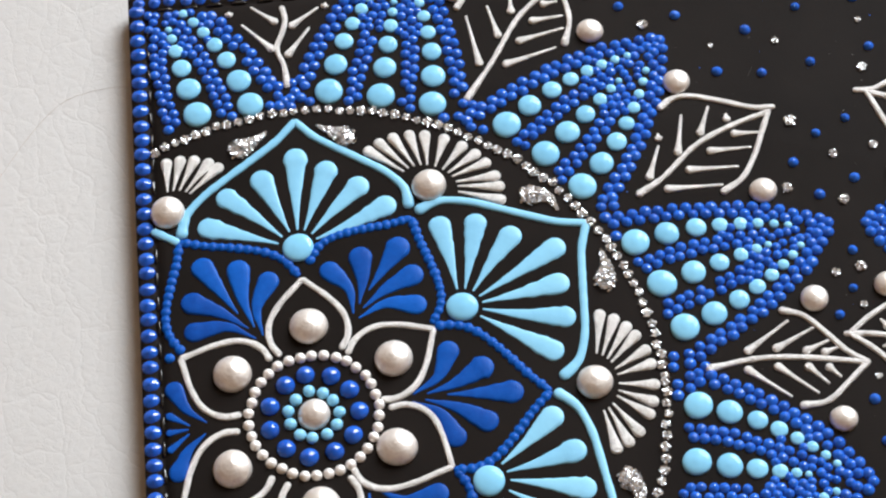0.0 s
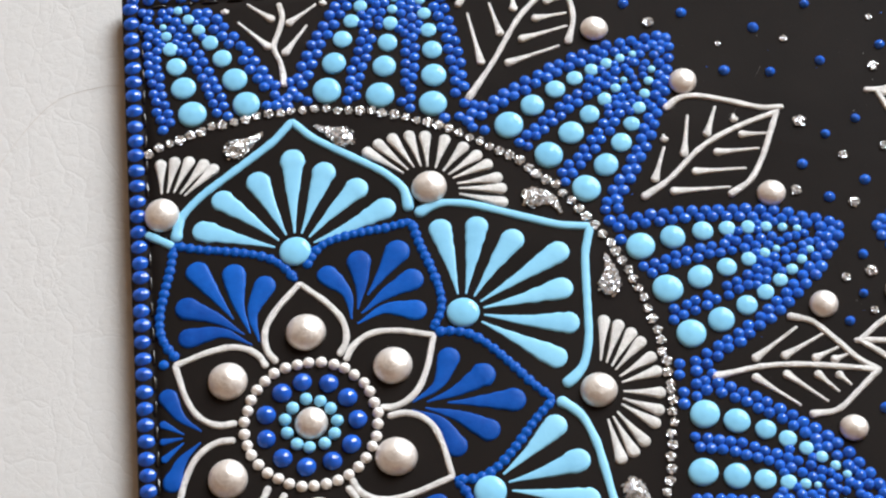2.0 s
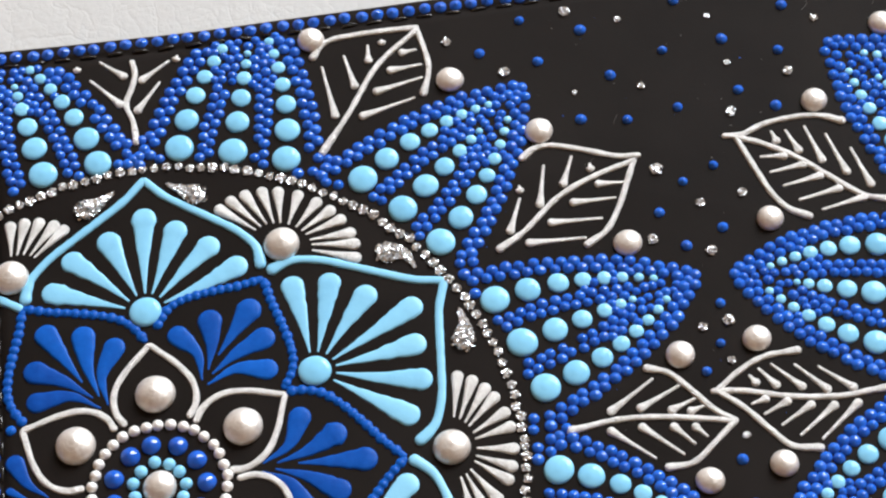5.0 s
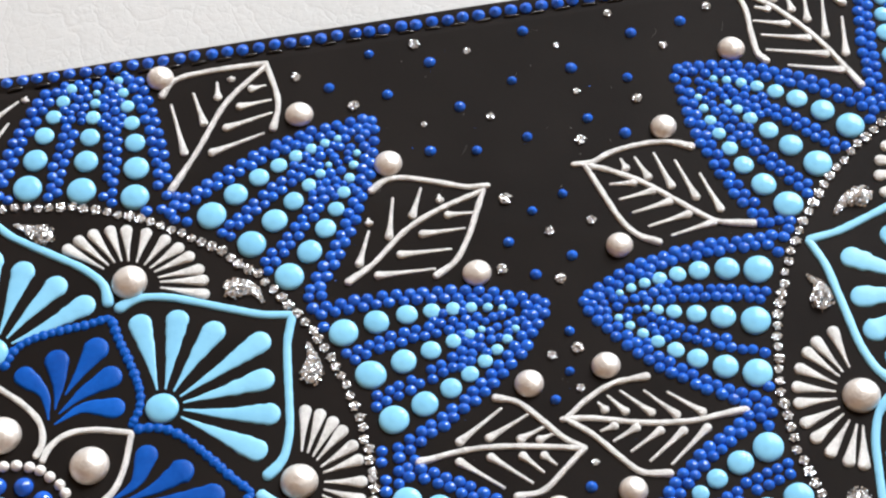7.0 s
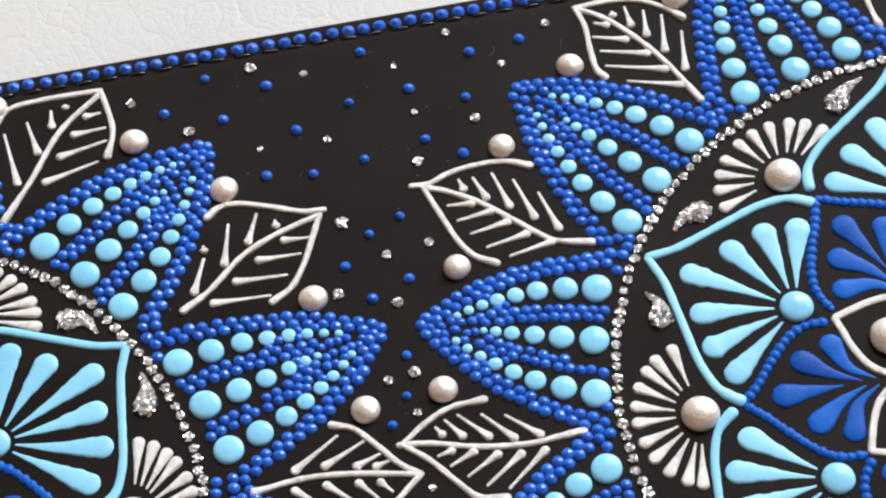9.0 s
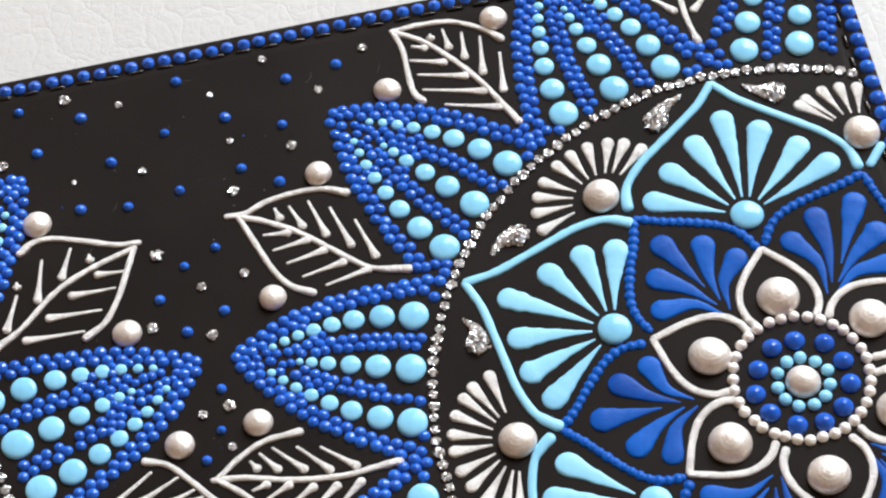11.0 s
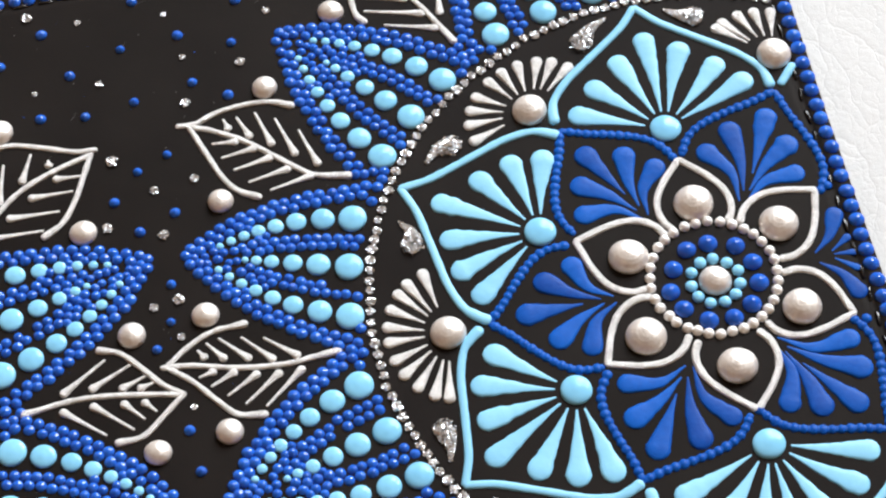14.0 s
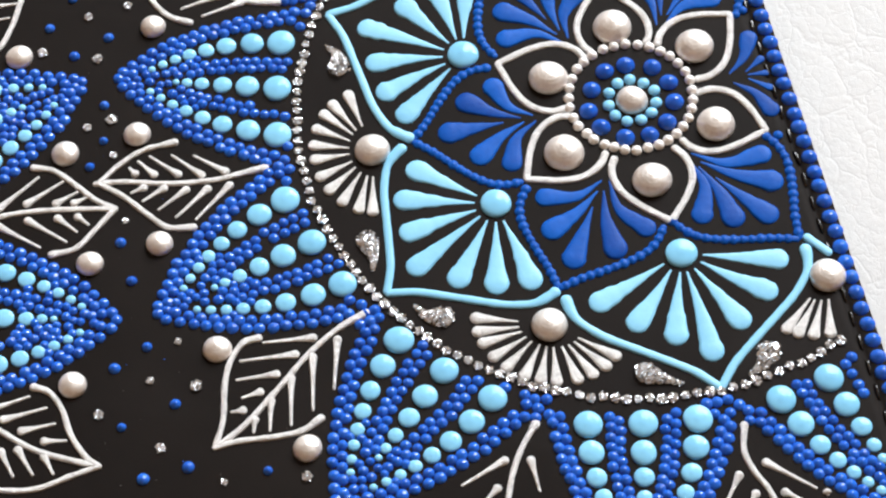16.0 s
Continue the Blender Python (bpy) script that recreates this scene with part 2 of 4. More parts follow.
def flake(verts, faces, c, size, rnd):
    """Adds one glitter flake: a small tilted hexagonal plate."""
    n = len(verts)
    turn = Euler((rnd.uniform(-0.7, 0.7), rnd.uniform(-0.7, 0.7), rnd.uniform(0, 6.3))).to_matrix()
    for z in (-0.12, 0.12):
        for k in range(6):
            v = turn @ Vector((math.cos(k * math.pi / 3), math.sin(k * math.pi / 3), z)) * size
            verts.append((c[0] + v.x, c[1] + v.y, c[2] + v.z))
    faces.append(tuple(n + k for k in range(5, -1, -1)))
    faces.append(tuple(n + 6 + k for k in range(6)))
    faces += [(n + k, n + (k + 1) % 6, n + 6 + (k + 1) % 6, n + 6 + k) for k in range(6)]


def glitter_dot_mesh(seed):
    """A dab of glitter of radius about 1."""
    rnd = random.Random(seed)
    verts = [(0.72 * math.cos(k * 0.785), 0.72 * math.sin(k * 0.785), -0.1) for k in range(8)] + [(0.45 * math.cos(k * 0.785), 0.45 * math.sin(k * 0.785), 0.4) for k in range(8)]
    faces = [(k, (k + 1) % 8, 8 + (k + 1) % 8, 8 + k) for k in range(8)] + [tuple(range(8, 16))]
    for _ in range(64):
        a, r = rnd.uniform(0, 6.3), math.sqrt(rnd.random()) * 0.92
        flake(verts, faces, (r * math.cos(a), r * math.sin(a), 0.2 + 0.55 * (1 - r * r)), rnd.uniform(0.11, 0.22), rnd)
    return mesh_from("glitter_dot", verts, faces, SILVER, smooth=False)


# ---------------------------------------------------------------- the place
sv, sf = [], []
block(sv, sf, (-ROOM, -ROOM, -0.04), (ROOM, ROOM, -0.0009))
sv = [tuple(ASKEW @ Vector(p)) for p in sv]
tagged(new("ground", mesh_from("ground", sv, sf, HIDE, False)), "white grained leather surface with fine creases", "leather surface", kind="structure")
H = 3.0


# walls and ceiling stay out of view; added to enclose and tint the light
def wall(name, *boxes):
    v, f = [], []
    for lo, hi in boxes:
        block(v, f, lo, hi)
    v = [tuple(ASKEW @ Vector(p)) for p in v]
    return tagged(new(name, mesh_from(name, v, f, BOUNCE_PLASTER, False)), "unseen plain brown wall added to close the room and warm the bounced light", "wall", kind="structure")


T = 0.1
wall("wall_north", ((-ROOM, ROOM, -0.04), (ROOM, ROOM + T, H)))
wall("wall_south", ((-ROOM, -ROOM - T, -0.04), (ROOM, -ROOM, H)))
wall("wall_west", ((-ROOM - T, -ROOM - T, -0.04), (-ROOM, ROOM + T, H)))
wall("wall_east", ((ROOM, -ROOM - T, -0.04), (ROOM + T, WIN_Y0, H)), ((ROOM, WIN_Y1, -0.04), (ROOM + T, ROOM + T, H)),
     ((ROOM, WIN_Y0, -0.04), (ROOM + T, WIN_Y1, WIN_Z0)), ((ROOM, WIN_Y0, WIN_Z1), (ROOM + T, WIN_Y1, H)))
cv, cf = [], []
block(cv, cf, (-ROOM - T, -ROOM - T, H), (ROOM + T, ROOM + T, H + T))
cv = [tuple(ASKEW @ Vector(p)) for p in cv]
tagged(new("ceiling", mesh_from("ceiling", cv, cf, BOUNCE_PLASTER, False)), "unseen plain brown ceiling added to close the room and warm the bounced light", "ceiling", kind="structure")

# the window's casement, whose bars show in the gloss of the paint
FRAME = material("white_window_paint", (0.78, 0.77, 0.75), 0.4)
window = tagged(new("window_1"), "white painted window with one upright and one cross bar", "window", kind="structure")
IN0, IN1, LOW, HIGH, BAR = WIN_Y0 + 0.07, WIN_Y1 - 0.07, WIN_Z0 + 0.07, WIN_Z1 - 0.07, 1.95
for name, lo, hi in (("window_frame", (WIN_Y0, WIN_Z0), (IN0, WIN_Z1)), ("window_frame", (IN1, WIN_Z0), (WIN_Y1, WIN_Z1)), ("window_frame", (IN0, WIN_Z0), (IN1, LOW)),
                     ("window_frame", (IN0, HIGH), (IN1, WIN_Z1)), ("mullion", (-0.07, LOW), (0.07, HIGH)), ("glazing_bar", (IN0, BAR), (-0.07, BAR + 0.06)), ("glazing_bar", (0.07, BAR), (IN1, BAR + 0.06))):
    v, f = [], []
    block(v, f, (ROOM - 0.06, lo[0], lo[1]), (ROOM - 0.01, hi[0], hi[1]))
    part(name, mesh_from(name, [tuple(ASKEW @ Vector(p)) for p in v], f, FRAME, False), window)

# ---------------------------------------------------------------- the cover
cover = tagged(new("passport_cover"), "black leather passport cover lying open, dot-painted with two blue mandalas", "passport cover")


def bow(x):
    return 0.75 * (min(abs(x), 95) / 95) ** 2 - 0.35


def edge_shift(x, y):
    """How far the short sides lean from the square: both are wider apart at the foot."""
    return (-(0.016 if y > 0 else 0.021) * min(y, 22) if x > 0 else 0.0085 * y) * min(1, abs(x) / 60)


def outline(inset, radius=0.45):
    """Points round the cover at an inset from its edge, with small round corners."""
    hx, hy, r = HALF_X - inset, HALF_Y - inset, max(0.3, radius - inset)
    pts = []
    corners = [(hx - r, hy - r, 0), (-hx + r, hy - r, 90), (-hx + r, -hy + r, 180), (hx - r, -hy + r, 270)]
    for i, (cx, cy, a0) in enumerate(corners):
        for k in range(5):
            a = radians(a0 + 22.5 * k)
            pts.append((cx + r * math.cos(a), cy + r * math.sin(a)))
        nx, ny, na = corners[(i + 1) % 4]
        a = radians(na)
        e = Vector((nx + r * math.cos(a), ny + r * math.sin(a)))
        s = Vector(pts[-1])
        for k in range(1, 60):
            pts.append(tuple(s.lerp(e, k / 60)))
    return [(x + edge_shift(x, y), y + (math.copysign(bow(x), y) - (0.55 if y > 0 else 0) + (0.8 * (x / 95) ** 4 if y > 0 > x else 0)) * min(1, abs(y) / 40)) for x, y in pts]


PROFILE = [(0.9, -0.9), (0.62, -0.2), (0.45, 0.5), (0.2, 1.3), (0.02, 2.1), (0.05, 2.45), (0.25, 2.68), (1.1, 2.8), (1.9, 2.84), (2.4, 2.7), (2.72, 2.56), (3.05, 2.7), (3.5, 2.94), (4.3, 3.0)]
bv, bf = [], []
for inset, z in PROFILE:
    for x, y in outline(inset):
        bv.append((x * MM, y * MM, (z + (0.06 * noise.noise((x * 0.15, y * 0.15, z)) if 0.4 < z < 2.9 else 0)) * MM))
N = len(bv) // len(PROFILE)
for i in range(len(PROFILE) - 1):
    for k in range(N):
        a, b = i * N + k, i * N + (k + 1) % N
        bf.append((a, b, b + N, a + N))
bf.append(tuple((len(PROFILE) - 1) * N + k for k in range(N)))
bf.append(tuple(range(N - 1, -1, -1)))
part("leather_panel", mesh_from("leather_panel", bv, bf, LEATHER), cover, "smooth black leather with a turned and stitched edge")

DOTS = [dome_mesh("blue_dot", BLUE, 14, 5, 0.06, 2.15, 0.42, k, 0.045, 0.10) for k in range(6)]
EDGES = [dome_mesh("edge_bead", BLUE_GLOSS, 18, 7, 0.08, 2.1, 0.75, 20 + k, 0.03, 0.08) for k in range(5)]
HEARTS = [dome_mesh("large_blue_dot", BLUE_GLOSS, 22, 8, 0.05, 2.15, 0.35, 80 + k, 0.03, 0.10) for k in range(4)]
BIGDOTS = [dome_mesh("light_blue_dot", CYAN, 24, 9, 0.10, 2.8, 0.16, 40 + k, 0.03, 0.08) for k in range(6)]
PEARLS = [dome_mesh("pearl", PEARL, 36, 12, 0.03, 2.1, 0.12, 60 + k, 0.022, 0.10) for k in range(5)]
DOT, EDGE, BIGDOT, PEARLDOME = DOTS[0], EDGES[0], BIGDOTS[0], PEARLS[0]
SHAPES = {m[0].name: m for m in (DOTS, EDGES, HEARTS, BIGDOTS, PEARLS)}
pick = random.Random(9)
BEAD_WHITE = pearl_paint("pearl_bead_paint", 1800.0, 0.3, 0.2, 0.42, (0.82, 0.79, 0.76), (0.95, 0.93, 0.91))
BEAD = dome_mesh("white_bead", BEAD_WHITE, 14, 5, 0.05)
GLITTER = [glitter_dot_mesh(s) for s in range(7)]
rnd = random.Random(4)
taken = {}


def free(x, y, gap):
    """True if no dab stands nearer than gap, and notes this one."""
    gx, gy = int(x // 3), int(y // 3)
    for i in (-1, 0, 1):
        for j in (-1, 0, 1):
            for a, b, g in taken.get((gx + i, gy + j), ()):
                if math.hypot(a - x, b - y) < max(gap, g):
                    return False
    taken.setdefault((gx, gy), []).append((x, y, gap * 0.5))
    return True


def inside(x, y, margin=3.2):
    return abs(x) < HALF_X - 0.3 - margin and abs(y) < HALF_Y - margin


def dab(name, me, x, y, r, h, parent, label="", base=TOP):
    ob = part(name, pick.choice(SHAPES[me.name]) if me.name in SHAPES else me, parent, label)
    ob.matrix_basis = Matrix.LocRotScale((x * MM, y * MM, base * MM), Euler((0, 0, rnd.uniform(0, 6.3))), (r * MM * rnd.uniform(0.97, 1.03), r * MM * rnd.uniform(0.97, 1.03), h * MM))
    return ob


class Mandala:
    """Places in one mandala: along a ray and across it, in mm, at an angle; the second one is a mirror image of the first."""

    def __init__(self, x, y, scale, mirror):
        self.x, self.y, self.k, self.m = x, y, scale, mirror

    def at(self, along, across, angle):
        a = radians(angle)
        vx, vy = along * math.cos(a) - across * math.sin(a), along * math.sin(a) + across * math.cos(a)
        return (self.x + self.k * self.m * vx, self.y + self.k * vy)


LEFT, RIGHT = Mandala(-72.4, -0.4, 1.0, 1), Mandala(73.2, 0.45, 0.983, -1)

# how each petal, drawn by hand, departs from the even pattern: along = a + b * (along - mid) + c * across, then the same for across
PETAL_FIT = {
    (LEFT, 105): (59.20, 0.956, 0.133, -0.06, -0.032, 0.985),
    (LEFT, 75): (59.33, 0.998, 0.002, 0.43, 0.056, 0.980),
    (LEFT, 45): (59.56, 0.989, 0.080, -0.08, -0.052, 0.949),
    (LEFT, 15): (59.88, 0.994, -0.084, 0.72, 0.004, 0.941),
    (LEFT, -15): (59.94, 0.925, -0.068, 0.78, 0.021, 1.05),
    (RIGHT, 75): (58.88, 0.946, 0.005, -0.23, 0.010, 1.030),
    (RIGHT, 105): (60.76, 1.014, 0.129, -0.05, 0.005, 0.986),
    (RIGHT, 45): (58.84, 0.980, -0.000, 0.17, 0.072, 0.999),
    (RIGHT, 15): (58.63, 0.917, 0.061, -0.20, 0.030, 1.004),
    (RIGHT, -15): (58.55, 0.930, 0.090, -0.55, -0.015, 1.02),
    (RIGHT, -45): (58.95, 0.961, -0.031, -1.42, 0.014, 0.998),
    (RIGHT, -75): (58.96, 0.892, 0.096, -3.30, -0.038, 0.936),
    (RIGHT, -105): (59.56, 0.939, 0.013, -2.29, -0.021, 0.927),
}
SKY_FIT = {
    (LEFT, 90): (34.97, 1.005, -0.027, 0.13, -0.064, 1.003),
    (LEFT, 30): (35.15, 1.066, -0.034, 0.93, 0.034, 1.019),
    (LEFT, -30): (35.16, 1.085, -0.053, 0.02, -0.061, 0.973),
    (RIGHT, 90): (34.67, 1.078, -0.023, -0.17, -0.011, 0.987),
    (RIGHT, 30): (33.46, 1.154, 0.002, 0.14, 0.040, 0.983),
    (RIGHT, -30): (34.55, 1.066, 0.011, -0.20, -0.020, 0.986),
    (RIGHT, -90): (34.96, 1.124, 0.019, -0.78, -0.024, 1.054),
}
BEAD_FIT = {
    (LEFT, 0): (21.85, 1.022, -0.016, 0.33, -0.062, 0.992),
    (LEFT, 60): (23.16, 0.920, 0.081, 0.80, -0.028, 0.915),
    (LEFT, 120): (22.71, 1.045, -0.001, -0.15, 0.056, 0.899),
    (RIGHT, 0): (22.0, 0.97, 0.03, -0.43, 0.01, 0.91),
    (RIGHT, 60): (21.69, 1.026, -0.027, 0.08, 0.048, 0.874),
    (RIGHT, 120): (21.58, 1.054, -0.007, 0.22, -0.034, 0.936),
    (RIGHT, -60): (22.46, 1.000, -0.016, -0.09, 0.068, 0.925),
    (RIGHT, -120): (21.59, 1.088, 0.067, -0.14, -0.095, 0.886),
}
WHITE_FIT = {
    (LEFT, 90): (13.76, 0.956, -0.002, -0.06, 0.031, 1.028),
    (LEFT, 30): (13.22, 0.990, 0.028, 0.67, 0.015, 1.032),
    (LEFT, -30): (13.10, 0.994, 0.078, 0.23, 0.042, 1.211),
    (LEFT, 150): (13.54, 0.970, 0.009, -0.45, 0.021, 1.083),
    (RIGHT, 90): (12.68, 0.953, -0.022, 0.07, -0.036, 0.956),
    (RIGHT, 30): (12.66, 1.000, 0.004, -0.18, -0.016, 1.071),
    (RIGHT, -30): (13.07, 0.968, -0.046, -0.20, 0.031, 0.957),
    (RIGHT, 150): (13.18, 0.973, -0.002, -0.10, -0.060, 0.975),
    (RIGHT, -150): (13.02, 0.932, 0.001, 0.26, -0.078, 0.987),
    (RIGHT, -90): (13.85, 0.996, -0.017, -0.08, -0.093, 1.020),
}

# where the base dot and the seven teardrop heads of a light blue petal stand, and the five heads of a beaded one
SKY_DROPS = {
    (RIGHT, 90): [(24.6, -0.7), (29.9, 11.7), (33.3, 8.5), (36.9, 4.2), (39.5, -0.2), (36.5, -4.6), (33.1, -8.8), (29.3, -11.9)],
    (RIGHT, 30): [(24.6, -0.3), (27.8, 10.9), (31.7, 8.8), (35.0, 5.0), (38.8, 0.0), (35.8, -5.1), (32.8, -9.2), (29.0, -11.9)],
    (RIGHT, -30): [(25.4, 0.0), (29.8, 11.2), (34.1, 8.8), (36.8, 4.5), (39.6, -0.1), (36.7, -5.2), (33.6, -9.3), (29.8, -11.9)],
    (RIGHT, -90): [(25.8, -0.8), (30.6, 11.4), (34.6, 7.3), (37.5, 2.8), (40.8, -1.2), (37.1, -5.9), (33.7, -10.4), (29.4, -13.0)],
    (LEFT, 90): [(25.2, 0.4), (29.7, 12.4), (34.0, 9.6), (36.3, 4.7), (39.2, -0.2), (36.7, -4.3), (33.7, -8.5), (30.2, -12.0)],
    (LEFT, 30): [(25.0, 1.1), (29.7, 12.9), (33.8, 10.3), (36.5, 5.9), (40.2, 0.8), (37.4, -3.8), (35.1, -8.3), (30.9, -11.3)],
}
BEAD_DROPS = {
    (RIGHT, 60): [(18.0, 6.1), (22.2, 4.2), (25.8, 0.4), (22.6, -3.4), (19.0, -6.2)],
    (RIGHT, 120): [(19.1, 6.1), (23.3, 3.9), (26.7, -0.0), (23.1, -4.2), (18.8, -6.3)],
    (RIGHT, 0): [(18.4, 5.8), (22.5, 4.1), (25.8, -0.2), (22.3, -4.7), (18.4, -6.7)],
    (RIGHT, -60): [(19.0, 6.4), (23.5, 4.0), (26.9, 0.0), (23.8, -4.9), (19.5, -7.8)],
    (RIGHT, -120): [(20.3, 5.9), (23.4, 3.1), (26.1, -0.6), (22.9, -4.7), (18.9, -6.6)],
    (LEFT, 60): [(20.1, 7.3), (23.6, 4.4), (27.0, 0.3), (23.9, -3.2), (20.1, -5.6)],
    (LEFT, 120): [(19.8, 6.1), (23.6, 4.0), (27.2, 0.0), (24.0, -3.7), (20.2, -6.1)],
}
# each fan: its pearl along and across, the reach and spread of its teardrops, and their number
FANS = {
    (LEFT, 60): (37.4, 0.4, 7.6, 10.3, 12), (LEFT, 120): (37.4, -0.8, 7.4, 9.8, 12), (RIGHT, 60): (36.8, -0.3, 7.5, 9.2, 10),
    (RIGHT, 0): (36.9, -0.6, 8.0, 9.8, 11), (RIGHT, -60): (37.6, 0.1, 8.1, 9.9, 12), (RIGHT, 120): (37.5, -1.7, 7.1, 9.3, 11),
    (RIGHT, -120): (38.4, 0.2, 7.7, 10.0, 12),
}
# the two glitter drops beside a light blue petal: head and tail of one, then of the other
GLITTER_AT = {
    (LEFT, 90): (41.7, 7.6, 43.8, 3.7, 41.8, -7.5, 44.0, -3.8), (LEFT, 30): (42.4, 9.4, 44.2, 5.3, 42.8, -7.4, 45.1, -3.4),
    (RIGHT, 90): (42.2, 7.9, 44.3, 3.9, 41.4, -9.0, 44.6, -4.7), (RIGHT, 30): (40.7, 9.4, 43.1, 5.6, 40.6, -7.6, 43.5, -4.7),
    (RIGHT, -30): (42.1, 7.4, 44.4, 3.6, 42.2, -8.3, 43.9, -4.5), (RIGHT, -90): (42.2, 8.2, 44.7, 3.9, 42.6, -8.5, 45.4, -5.1),
}
# short ends of light blue outlines that the edge cuts off
STUBS = {(LEFT, 150): ((-92.3, 29.6), (-89.5, 27.8)), (RIGHT, 150): ((90.0, 28.4), (92.1, 30.8)), (RIGHT, -150): ((90.8, -26.2), (92.9, -28.9))}
PEARL_AT = {
    (RIGHT, 90): (11.8, 0.1),
    (RIGHT, 150): (12.3, -0.0),
    (RIGHT, -30): (13.1, -0.5),
    (RIGHT, -90): (13.8, 0.3),
    (RIGHT, -150): (12.5, 0.9),
    (RIGHT, 30): (11.9, -0.5),
    (LEFT, 90): (13.1, -0.2),
    (LEFT, 30): (13.2, 0.4),
    (LEFT, 150): (12.7, -1.0),
}


def drawn(man, angle, table, mid):
    """A function from places in the even pattern to places on the cover, for the petal at that angle."""
    a, b, c, d, e, f = table.get((man, angle), (mid, 1.0, 0.0, 0.0, 0.0, 1.0))

    def place(p):
        u = p[0] - mid
        return man.at(a + b * u + c * p[1], d + e * u + f * p[1], angle)
    return place


def spaced(points, pitch, offset=0.0):
    """Places at an even pitch along a curve."""
    line = smooth_line(points, 0.2)
    out, run, want = [], 0.0, offset
    for a, b in zip(line, line[1:]):
        d = (b - a).length
        while run + d >= want:
            out.append(tuple(a.lerp(b, (want - run) / d if d else 0)))
            want += pitch
        run += d
    return out


# one outer petal, along and across, in mm
PETAL_EDGE = [(75.7, 0.2), (74.0, 1.4), (72.0, 3.0), (69.3, 5.1), (66.2, 6.9), (63.2, 8.4), (60.4, 9.5), (57.0, 10.7), (53.0, 11.7), (49.0, 12.7), (47.9, 13.0)]
SIDE_COLUMN = [(49.9, 7.6, 1.98), (54.4, 7.2, 1.72), (58.4, 6.5, 1.42), (61.5, 5.6, 1.16), (64.1, 4.65, 0.97), (66.25, 3.75, 0.82), (68.15, 2.8, 0.7), (69.8, 1.85, 0.58)]
MID_COLUMN = [(50.2, 0.0, 1.98), (54.85, 0.0, 1.72), (58.7, 0.0, 1.38), (61.9, 0.0, 1.05), (64.2, 0.0, 0.76), (65.9, 0.0, 0.52)]
GAP_LINE = [(48.7, 3.9), (54.0, 3.75), (58.0, 3.3), (62.0, 2.6), (65.0, 1.9), (67.5, 1.0)]


def nested(points, aside):
    """A second row of dots that sits in the gaps of the first, that far to the left of its course."""
    out = []
    for (a, b), (c, d) in zip(points, points[1:]):
        run = math.hypot(c - a, d - b)
        out.append(((a + c) / 2 - (d - b) / run * aside, (b + d) / 2 + (c - a) / run * aside))
    return out


